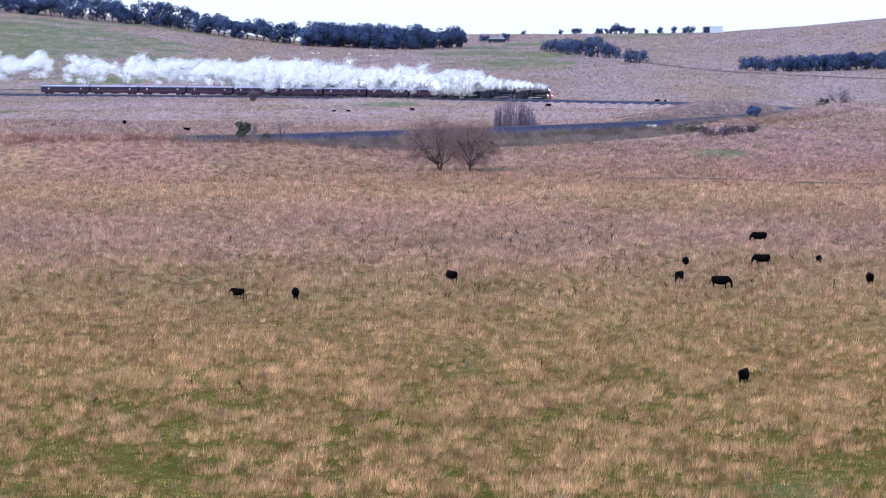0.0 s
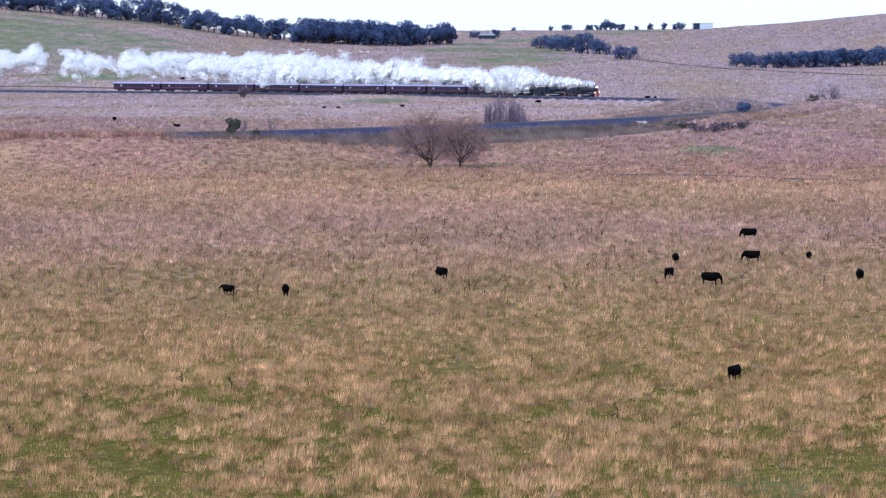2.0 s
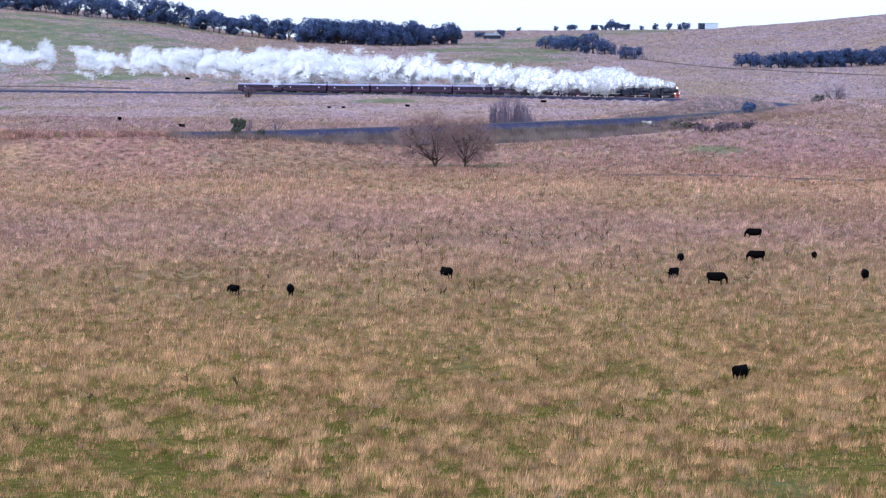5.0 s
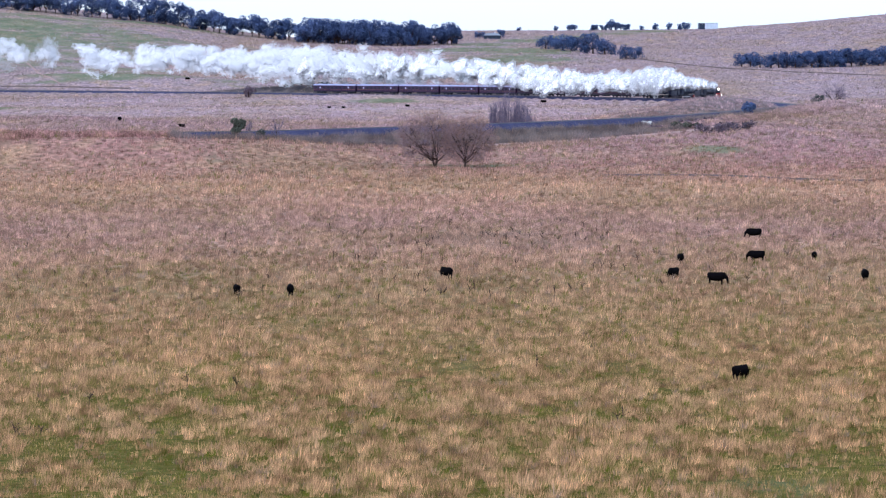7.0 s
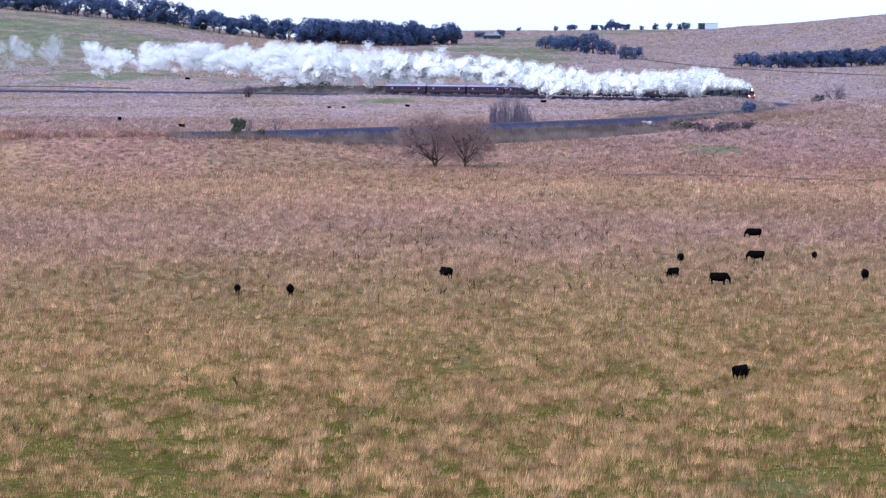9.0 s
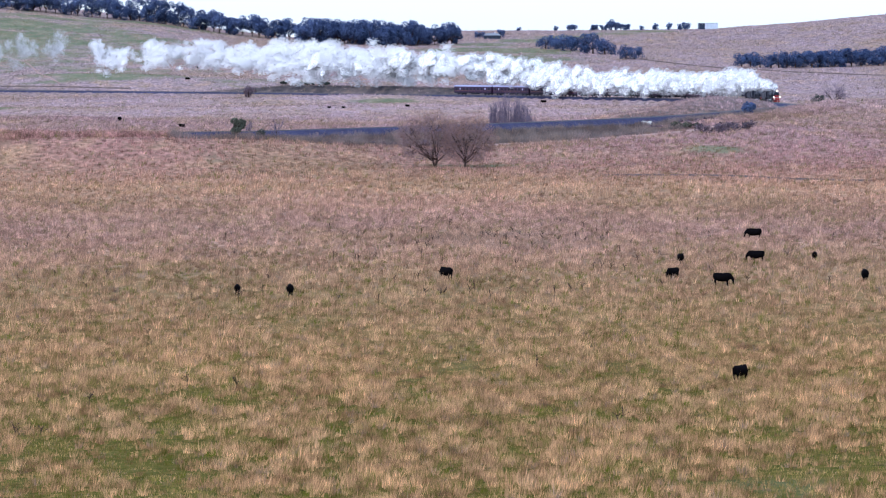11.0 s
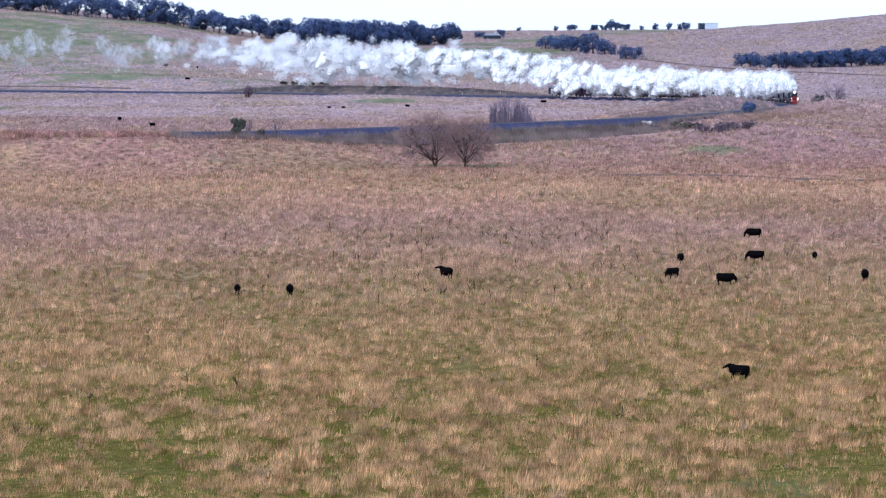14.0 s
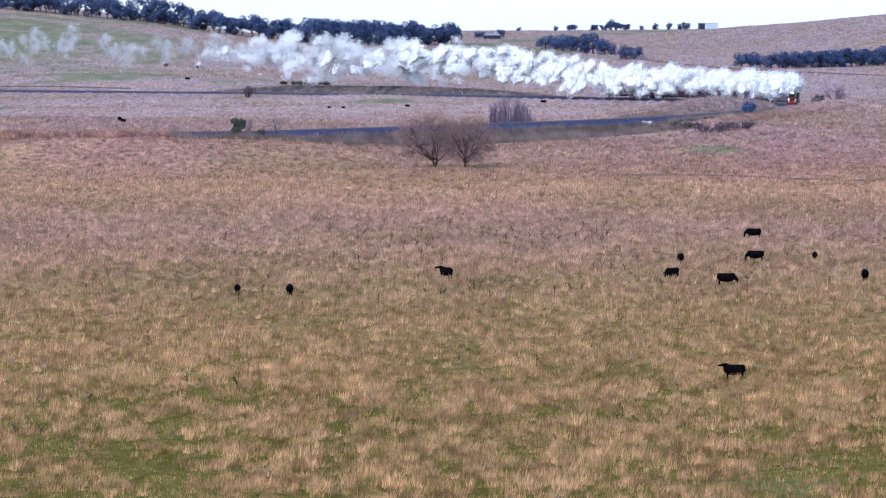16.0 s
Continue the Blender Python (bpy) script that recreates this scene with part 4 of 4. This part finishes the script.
LEFT_SCRUB = [
    (-40.3, 819.5, 5, 1.5, 2), (-35.3, 820.5, 5.5, 1.6, 0), (-31.0, 823.0, 6, 1.8, 2), (-27.1, 822.5, 6, 1.5, 0), (-22.7, 826.0, 6.5, 1.6, 0), (-17.5, 829.0, 6, 1.4, 0),
    (-12.4, 830.0, 8, 1.9, 0), (-7.0, 832.0, 7, 1.9, 0), (-1.0, 840.0, 7, 1.6, 0)]
RIGHT_SCRUB = [
    (56.0, 922.0, 7, 1.5, 0), (60.5, 926.0, 7, 1.5, 0), (65.0, 934.0, 7, 1.5, 0), (69.0, 944.0, 7, 1.5, 0), (62.0, 914.0, 8, 2.0, 2), (65.5, 892.0, 8, 2.8, 0),
    (70.5, 900.5, 8, 3.2, 0), (75.0, 911.0, 7, 2.4, 0), (72.0, 962.0, 8, 1.5, 0), (76.0, 978.0, 8, 1.5, 0), (81.5, 1128, 3.5, 1.6, 3), (-45.0, 815, 5, 1.4, 0),
    (-72.5, 1632, 4, 1.6, 1), (-66, 1632, 5, 2.0, 1), (-60, 1634, 5, 1.8, 1), (-54, 1637, 5, 2.0, 1)]
for k, (x, y, w, h, kind) in enumerate(LEFT_SCRUB + RIGHT_SCRUB):
    stand(low_scrub(320 + k, w, h, ["purple-brown leafless scrub below the embankment", "dark green scrub beside the railway", "grey-green sedge below the embankment", "straw-coloured bush on the grassy mound"][kind],
                    [M_SCRUB, M_BUSH, M_SEDGE, M_STRAWBUSH][kind]), x, y)


def thistle(seed, tall):
    g = np.random.default_rng(seed)
    t = thing("dead_thistle", "dead dark-brown thistle stalk standing in dry grass", "weed", "dead thistles")
    seg, heads = [(0, 0, -0.1, 0.05, 0, tall * 0.7, 0.03, 0.02)], bmesh.new()
    for k in range(6):
        s = np.array([0.03, 0, tall * g.uniform(0.35, 0.7)])
        q = s + np.array([g.normal(0, 0.22), g.normal(0, 0.2), tall * g.uniform(0.15, 0.4)])
        seg.append((*s, *q, 0.02, 0.012))
        ball(heads, 0.055, *q, sub=1)
    tagged(part_of("stalk", limbs(seg, 5), M_WEED, t), kind="stuff")
    tagged(part("seed_head", heads, M_WEED, t), kind="stuff")
    return t


M_WEED = plain("dead_brown_weed", lin(70, 56, 50), 0.9, 0, 3.0, 0.25)
kinds = [thistle(400 + k, 1.0 + 0.12 * k) for k in range(4)]
SPOTS = [(13.4, 276.0), (-17.4, 303.0), (13.9, 277.0), (-31.8, 267.0), (-30.0, 268.0), (-28.6, 290.5), (-21.7, 305.0), (8.4, 323.5), (-29.3, 357.0), (14.7, 414.0)]
_g = random.Random(9)
for k in range(70):
    y = _g.uniform(395, 560)
    SPOTS.append((_g.gauss(2, 22) if k % 2 else _g.uniform(-0.12, 0.12) * y, y))
for k in range(26):
    SPOTS.append((_g.gauss(11, 9), _g.gauss(512, 8)))
for k, (x, y) in enumerate(SPOTS):
    if k < 4:
        stand(kinds[k], x, y, 70 * k)
    else:
        copy_thing(kinds[k % 4], pose(x, y, ground_z(x, y), 0, 0, 47 * k % 360))


# ---- buildings ----
M_TIN = plain("pale_grey_tin_cladding", lin(196, 204, 214), 0.55, 0.2, 0.8, 0.1)
# dark grey of house and culvert walls, also the shed's shaded side
M_SHADE_GREY = plain("shaded_tin_and_grey_walls", lin(52, 60, 76), 0.9, 0.0, 0.8, 0.12)
M_SLATE = plain("grey_tin_roof", lin(128, 132, 142), 0.6, 0.1, 0.8, 0.12)
M_WHITE = plain("white_painted_concrete", lin(222, 220, 214), 0.8, 0, 1.0, 0.12)


def build_shed():
    s = thing("farm_shed", "pale tin farm shed on the skyline, one side coloured dark for shade", "shed")
    part("wall", box(bmesh.new(), 8.4, 7.0, 4.0, 2.2, 0, 2.0, 0.03), M_TIN, s)
    # left side of the shed, its shade put into the dark colour
    part("open_bay", box(bmesh.new(), 4.4, 6.6, 3.9, -4.25, 0.2, 1.95, 0.03), M_SHADE_GREY, s, "dark grey side, shade in its colour")
    part("roof", box(bmesh.new(), 13.2, 7.4, 0.18, 0, 0, 4.1, 0.04), M_SLATE, s)
    for x in (-6.3, -2.1):
        part("post", box(bmesh.new(), 0.25, 0.25, 4.0, x, -3.45, 2.0, 0.02), M_TIN, s)
    return s


def build_house():
    h = thing("farmhouse", "low farmhouse with grey roof among small trees", "house")
    part("wall", box(bmesh.new(), 12.0, 7.0, 2.6, 0, 0, 1.3, 0.03), M_SHADE_GREY, h)
    bm = bmesh.new()
    a = [bm.verts.new(p) for p in ((-6.5, -4, 2.6), (6.5, -4, 2.6), (6.5, 4, 2.6), (-6.5, 4, 2.6), (-4, 0, 4.3), (4, 0, 4.3))]
    for f in ((0, 1, 5, 4), (1, 2, 5), (2, 3, 4, 5), (3, 0, 4), (3, 2, 1, 0)):
        bm.faces.new([a[k] for k in f])
    part("roof", bm, M_SLATE, h, "grey hipped tin roof")
    for x in (-4, -1.3, 1.3, 4):
        part("window", box(bmesh.new(), 1.3, 0.1, 1.1, x, -3.52, 1.5, 0.02), M_GLASS, h)
    part("chimney", box(bmesh.new(), 0.7, 0.7, 1.3, 2.0, 0.6, 4.2, 0.04), M_WHITE, h)
    return h


stand(build_shed(), 175.3, 2392)
house = stand(build_house(), 30.2, 2222, 0, 0.2)
house.scale = (0.85, 0.85, 0.85)
cul = thing("culvert", "small white concrete culvert wall below the railway", "culvert")
part("headwall", box(bmesh.new(), 2.6, 0.5, 0.9, 0, 0, 0.9, 0.06), M_WHITE, cul)
for s in (-1, 1):
    part("wing_wall", box(bmesh.new(), 0.4, 1.2, 1.0, s * 1.2, 0.3, 0.3, 0.05), M_SHADE_GREY, cul)
stand(cul, 52.4, 928.5)


# ---- pale rocks on the hillside ----
M_STONE = plain("pale_limestone", lin(206, 200, 196), 0.9, 0, 1.0, 0.15, 0.3)
for k, (x, y, s) in enumerate([(-75.3, 2020, 0.9), (-72.3, 2023, 0.7), (-55.2, 2023, 1.3), (-42.9, 2015, 1.4), (-39.2, 2019, 1.6)]):
    bm = ball(bmesh.new(), 1.0, 0, 0, 0.25, 1.3, 0.9, 0.6, 3)
    for v in bm.verts:
        v.co *= 1 + 0.28 * noise.noise(v.co * 1.3 + Vector((k * 7, 0, 0)))
    rock = smooth(part("boulder", bm, M_STONE))
    rock.scale = (s, s, s)
    stand(rock, x, y, 60 * k)
    tagged(rock, "pale limestone boulder lying on the hillside", "rock", "hillside boulders")


# ---- cattle ----
M_HIDE = plain("black_cattle_hide", lin(11, 9, 11), 0.9, 0, 2.0, 0.35)
M_FLEECE = plain("off_white_fleece", lin(214, 206, 194), 0.9, 0, 4.0, 0.1)


def loft(rings, n=12):
    """A closed round body through rings of centre, direction-free radii: x, y, z, half width, half height."""
    bm, last = bmesh.new(), None
    for x, y, z, w, h in rings:
        ring = [bm.verts.new((x, y + math.cos(2 * math.pi * k / n) * w, z + math.sin(2 * math.pi * k / n) * h)) for k in range(n)]
        if last:
            for k in range(n):
                bm.faces.new((last[k], last[(k + 1) % n], ring[(k + 1) % n], ring[k]))
        else:
            bm.faces.new(list(reversed(ring)))
        last = ring
    bm.faces.new(last)
    bmesh.ops.recalc_face_normals(bm, faces=bm.faces)
    return bm


def build_cow(hide, name, label, group):
    """Nose along +x; 1.3 m at the withers."""
    c = thing(name, label, name, group)
    smooth(part("body", loft([(-0.99, 0, 1.05, 0.10, 0.13), (-0.94, 0, 0.98, 0.27, 0.31), (-0.76, 0, 0.93, 0.36, 0.40), (-0.4, 0, 0.88, 0.40, 0.45), (0, 0, 0.85, 0.43, 0.47),
                              (0.35, 0, 0.87, 0.40, 0.47), (0.62, 0, 0.92, 0.32, 0.43), (0.82, 0, 0.97, 0.22, 0.32), (0.9, 0, 0.98, 0.10, 0.16)], 16), hide, c))
    head = part("head", loft([(-0.16, 0, -0.02, 0.17, 0.33), (0.15, 0, 0.0, 0.16, 0.26), (0.4, 0, 0.02, 0.13, 0.19), (0.5, 0, 0.0, 0.14, 0.17), (0.62, 0, -0.08, 0.14, 0.17),
                              (0.78, 0, -0.22, 0.11, 0.13), (0.92, 0, -0.34, 0.10, 0.11), (0.97, 0, -0.37, 0.06, 0.06)], 12), hide, c)
    smooth(head)
    head.matrix_basis = pose(0.74, 0, 1.02, 0, 42, 0)
    for s in (-1, 1):
        smooth(part("ear", ball(bmesh.new(), 0.12, 0.45, s * 0.22, 0.1, 0.5, 1, 0.35, 1), hide, head))
        for x, top in ((0.55, 0.75), (-0.75, 0.85)):
            bm = bmesh.new()
            tube(bm, 0.08, 0.14, (x - 0.02, s * 0.19, 0.42), (x, s * 0.18, top), 9)
            tube(bm, 0.055, 0.075, (x + (0.03 if x < 0 else 0), s * 0.19, 0.05), (x - 0.02, s * 0.19, 0.44), 9)
            tube(bm, 0.075, 0.06, (x + 0.03, s * 0.19, -0.04), (x + 0.02, s * 0.19, 0.07), 9)
            smooth(part("leg", bm, hide, c))
    bm = tube(bmesh.new(), 0.035, 0.02, (-0.97, 0, 1.18), (-1.05, 0.02, 0.55), 7)
    ball(bm, 0.05, -1.05, 0.02, 0.5, 1, 1, 2, 1)
    part("tail", bm, hide, c)
    return c


GRAZE, UP = pose(0.74, 0, 1.02, 0, 42, 0), pose(0.52, 0, 1.06, 0, -40, 0)
# heading: 0 looks to +x, 90 away, 180 to -x, -90 towards the camera
COWS = [  # size, head up, rows of seconds, x, y, heading
    (0.88, False, [(0, -24.2, 415, 138), (4.0, -24.2, 415, 135), (6.3, -23.9, 415.3, 112), (9, -23.75, 415.5, 96), (16, -23.75, 415.5, 92)]),
    (1.05, False, [(0, -17.5, 413.5, 96), (16, -17.6, 413.5, 92)]),
    (1.12, None, [(0, 0.45, 438.5, 118), (16, 0.35, 438.5, 128)]),
    (1.0, True, [(0, 30.8, 466.5, -84), (16, 30.8, 466.5, -82)]),
    (1.05, False, [(0, 28.2, 439, -112), (6, 28.1, 439, -122), (16, 27.9, 438.5, -138)]),
    (1.12, False, [(0, 32.6, 430, -8), (4, 32.6, 430, -8), (9, 32.95, 429.6, -12), (11.5, 33.4, 429, -14), (16, 33.75, 428.5, -12)]),
    (1.1, False, [(0, 41.2, 472.5, 168), (6, 41.15, 472.5, 172), (16, 41.0, 472.5, 176)]),
    (1.12, False, [(0, 45.1, 522, 178), (16, 45.0, 522, 176)]),
    (0.85, False, [(0, 49.1, 476.5, 75), (16, 49.2, 476.5, 82)]),
    (1.12, False, [(0, 51.0, 435, 92), (16, 51.0, 435, 88)]),
    (1.0, None, [(0, 25.85, 313.5, 72), (6.3, 25.95, 313.5, 50), (12.5, 25.95, 313.5, 62), (13.3, 25.9, 313.5, 118), (14.3, 25.75, 313.6, 160), (15.2, 25.6, 313.8, 176), (16, 25.4, 314, 180)]),
    (1.05, False, [(0, -89.3, 997, 80), (16, -89.3, 997, 80)]),
    (0.85, True, [(0, -69.6, 962, 180), (10.8, -69.6, 962, 178), (12.5, -71.4, 964, 170), (13.5, -75.5, 965, 160), (14.5, -80.5, 973, 158), (16, -87.4, 986, 156)]),
    (0.6, False, [(0, -38.6, 1225, 0)]), (0.6, False, [(0, -33.7, 1224, 180)]), (0.75, False, [(0, -12.2, 1238.5, 160)]), (1.0, False, [(0, 38.1, 1365, 180)]),
    (1.0, False, [(0, 77.1, 1327, 150)]), (1.1, False, [(0, 79.9, 1326.5, 95)]), (1.1, False, [(0, 82.6, 1328, 10)]), (1.1, False, [(0, -134.7, 1759, 150)]),
    (1.0, False, [(0, -119.7, 1761.5, 90)]), (1.0, False, [(0, -115.1, 1626.5, 0)])]
HERD = []
COWS = [(s, u, [(t, x * (1 - y * 1.2e-5), y * (1 - y * 1.2e-5), h) for t, x, y, h in rows] if rows[0][2] < 600 else rows) for s, u, rows in COWS]


def build_cattle():
    first = build_cow(M_HIDE, "cow", "black cow grazing in long dry grass", "cattle")
    for k, (size, up, rows) in enumerate(COWS):
        t, x, y, turn = rows[0]
        c = first if k == 0 else copy_thing(first, pose(0, 0, 0))
        c.matrix_basis = pose(x, y, ground_z(x, y), 0, 0, turn)
        c.scale = (size, size, size)
        head = next(o for o in c.children if o.name.startswith("head"))
        if up:
            head.matrix_basis = UP
        if up is not False:
            head.scale = (0.8, 1.1, 1.1)
        if up:
            c["label"] = "black cow standing with raised head in dry grass"
        HERD.append((c, head, up, rows))
    sheep = build_cow(M_FLEECE, "sheep", "off-white sheep grazing on the hillside", "sheep")
    sheep.scale = (0.62, 0.7, 0.6)
    stand(sheep, -87.0, 1719, 30)
    copy_thing(sheep, pose(-78, 1778, ground_z(-78, 1778), 0, 0, 170))


build_cattle()


def move_cattle():
    for c, head, up, rows in HERD:
        if len(rows) > 1:
            walk(c, [(t, pose(x, y, ground_z(x, y), 0, 0, turn)) for t, x, y, turn in rows])
    lift = pose(0.54, 0, 1.06, 0, -40, 45)
    level = pose(0.7, 0, 1.08, 0, -4, 0)
    walk(HERD[0][1], [(0, level), (4.2, level), (6.0, GRAZE), (16, GRAZE)])
    walk(HERD[2][1], [(0, GRAZE), (11.2, GRAZE), (12.2, pose(0.72, 0, 1.15, 0, 10, 10)), (13.5, lift), (16, lift)])
    walk(HERD[10][1], [(0, GRAZE), (12.6, GRAZE), (13.6, pose(0.72, 0, 1.15, 0, 10, 10)), (14.4, UP), (16, UP)])


# ---- steam ----
def steam_material(name, through, clear=0.0):
    t = Tree(name, 1.0)
    leafy(t, t.ramp(t.noise(0.4, 2), [(0.3, (0.975, 0.972, 0.98)), (0.7, (0.99, 0.988, 0.99))]), through)
    if clear:
        out = t.n["Material Output"]
        body, gap, m = out.inputs[0].links[0].from_socket, t.n.new("ShaderNodeBsdfTransparent"), t.n.new("ShaderNodeMixShader")
        m.inputs[0].default_value = clear
        t.l.new(body, m.inputs[1])
        t.l.new(gap.outputs[0], m.inputs[2])
        t.l.new(m.outputs[0], out.inputs[0])
    return t.m


M_STEAM, M_HAZE, M_WISP = steam_material("white_steam", 0.1), steam_material("white_steam_haze", 0.12, 0.6), steam_material("thin_white_steam", 0.2, 0.62)
PUFFS = []


def puff_mesh(centres, radii, seed):
    """A billowing lump: a soft-edged lobed core in a haze of fine specks that thins outwards."""
    g = np.random.default_rng(seed)
    bm = bmesh.new()
    bmesh.ops.create_icosphere(bm, subdivisions=3, radius=1.0)
    c, r = np.array(centres), np.array(radii)
    for v in bm.verts:
        d = np.array(v.co.normalized())
        along = c @ d
        off = np.maximum(0, r * r - ((c * c).sum(1) - along ** 2))
        far = np.where(off > 0, along + np.sqrt(off), 0.3).max()
        v.co = Vector(d * max(0.25, 0.82 * far + 0.1 * noise.fractal(Vector(d * 3.0 + seed), 0.8, 2.0, 3)))
    bmesh.ops.smooth_vert(bm, verts=bm.verts, factor=0.5, use_axis_x=True, use_axis_y=True, use_axis_z=True)
    core = bpy.data.meshes.new("core")
    bm.to_mesh(core)
    bm.free()
    loose = flakes("loose", centres, np.array(radii) * 1.15, 1700, 0.05, seed, 1.0, None, 1.0, 0.68, (0, 0, 0.8), 1.0)
    n1, n2 = len(core.vertices), len(loose.vertices)
    v = np.zeros((n1 + n2, 3), dtype=np.float32)
    one, two = np.zeros(n1 * 3, dtype=np.float32), np.zeros(n2 * 3, dtype=np.float32)
    core.vertices.foreach_get("co", one)
    loose.vertices.foreach_get("co", two)
    v[:n1], v[n1:] = one.reshape(-1, 3), two.reshape(-1, 3)
    tri = np.zeros(len(core.loops), dtype=np.int32)
    core.loops.foreach_get("vertex_index", tri)
    quad = n1 + np.arange(n2).reshape(-1, 4)
    f = np.concatenate([tri.reshape(-1, 3), quad[:, [0, 1, 2]], quad[:, [0, 2, 3]]])
    me = from_arrays("puff", v, f, 3)
    me.materials.append(M_STEAM)
    me.materials.append(M_HAZE)
    me.polygons.foreach_set("material_index", np.r_[np.zeros(len(tri) // 3, dtype=np.int32), np.ones(n2 // 2, dtype=np.int32)])
    me.polygons.foreach_set("use_smooth", np.ones(len(f), dtype=bool))
    nor = np.zeros(n1 * 3, dtype=np.float32)
    core.vertices.foreach_get("normal", nor)
    out = 0.55 * np.concatenate([nor.reshape(-1, 3), v[n1:] / np.linalg.norm(v[n1:], axis=1)[:, None]]) + np.array([0, 0, 0.8])
    me.normals_split_custom_set_from_vertices((out / np.linalg.norm(out, axis=1)[:, None]).tolist())
    return me


def build_steam():
    plume = thing("steam_plume", "white steam plume trailing behind the leading steam engine", "steam")
    g = np.random.default_rng(31)
    full, thin = [], []
    for k in range(6):
        c = [(0, 0, 0)] + [tuple(v * g.uniform(0.4, 0.8)) for v in (lambda a: a / np.linalg.norm(a, axis=1)[:, None])(g.normal(size=(9, 3)))]
        r = [0.55] + [g.uniform(0.2, 0.44) for _ in range(9)]
        a = puff_mesh(c, r, 600 + k)
        shred = [tuple(v) for v in g.normal(size=(12, 3)) * (0.45, 0.34, 0.34)]
        w = flakes("wisp", shred, [g.uniform(0.28, 0.62) for _ in shred], 2600, 0.05, 520 + k, 1.0, (0, 1, 0), 0.08, 0.0, (-0.25, -0.6, 1.5), 0.8)
        w.materials.append(M_WISP)
        full.append(a), thin.append(w)
    births = np.concatenate([np.linspace(-19, -8.5, 76, False), np.linspace(-8.5, 3, 205, False), np.linspace(3, 14.2, 205)])
    for k, born in enumerate(births):
        born = float(born)
        old = bool(g.random() > smoothstep(-7.0, 1.5, np.array(born)))
        low = float(smoothstep(-1.0, 4.0, np.array(born)))
        ob = tagged(part_of("puff", (thin if old else full)[k % 6], None, plume), kind="stuff")
        s = (g.uniform(3.0, 4.4) if born < -6 else g.uniform(3.8, 5.2)) if old else g.uniform(2.8, 3.9)
        ob.scale = (s * (g.uniform(1.15, 1.6) if old else g.uniform(1.15, 1.7)), s, s * g.uniform(0.85, 1.05))
        gone = g.uniform(-1, 4.5) if born < -11 else (g.uniform(5, 10) if born < -7.5 else g.uniform(9, 15) if born < -3.5 else g.uniform(12, 22))
        PUFFS.append(dict(ob=ob, born=born, old=old, back=58 + g.uniform(-11, 11), up=6.1 + g.uniform(-0.5, 0.6), side=g.normal(0, 0.8) - low, low=low,
                          r1=g.uniform(-0.4, 2.6), r2=max(0.2, g.normal(0.42, 0.1)) if born < -6 else g.uniform(0.1, 0.66), vx=1.05 + g.normal(0, 0.18), vy=-0.45 - 1.9 * low + g.normal(0, 0.15),
                          spin=g.uniform(-28, 28) if old else g.choice((0, 180)) + g.uniform(-30, 30), fade=gone - born, last=g.uniform(4.5, 7)))
    for k in range(110):
        a = (k / 109) ** 0.9
        ob = tagged(part_of("puff", full[k % 6], None, plume), kind="stuff")
        s = (0.55 + 2.1 * a ** 0.6) * g.uniform(0.85, 1.1)
        ob.scale = (s * 1.5, s, s)
        PUFFS.append(dict(ob=ob, born=99, old=False, low=0.0, back=2.4 + 64 * a, up=4.55 + 1.5 * a ** 0.6 + g.normal(0, 0.45 * a + 0.05), side=g.normal(0, 0.15 + 0.6 * a), r1=0, r2=0, vx=0, vy=0,
                          spin=g.uniform(0, 360), fade=99, last=1))


def puff_pose(p, t):
    held = min(t, p["born"])
    deg = HEAD - SPEED * held + p["back"] * PER_M
    at = on_track(deg, p["side"], p["up"])
    age = max(0.0, t - p["born"])
    at += Vector((p["vx"] * age, p["vy"] * age, p["r1"] * (1 - math.exp(-age / 3.0)) + p["r2"] * age - 5.2 * p["low"] * (1 - math.exp(-age / 4.0))))
    if not p["old"]:
        return Matrix.Translation(at) @ pose(0, 0, 0, 0, p["spin"] * 0.3, p["spin"])
    tilt = 88 * float(smoothstep(0, 1, np.array((age - p["fade"]) / p["last"])))
    return Matrix.Translation(at) @ pose(0, 0, 0, 0, 0, tilt) @ pose(0, 0, 0, 0, p["spin"], 0)


def move_steam():
    for p in PUFFS:
        b = p["born"]
        if b <= 0:
            times = {0, 2, 4, 6, 8, 10, 12, 14, 16}
        else:
            end = min(b, 16.0)
            times = {16.0, *np.linspace(0, end, max(2, int(end / 1.6) + 2))}
            times |= {b + d for d in (0.3, 1.0, 2.5, 4.5, 7, 10, 13) if b + d < 15.6}
        walk(p["ob"], [(float(t), puff_pose(p, float(t))) for t in sorted(times)])


build_steam()


def motions():
    move_train()
    move_cattle()
    move_steam()


motions()
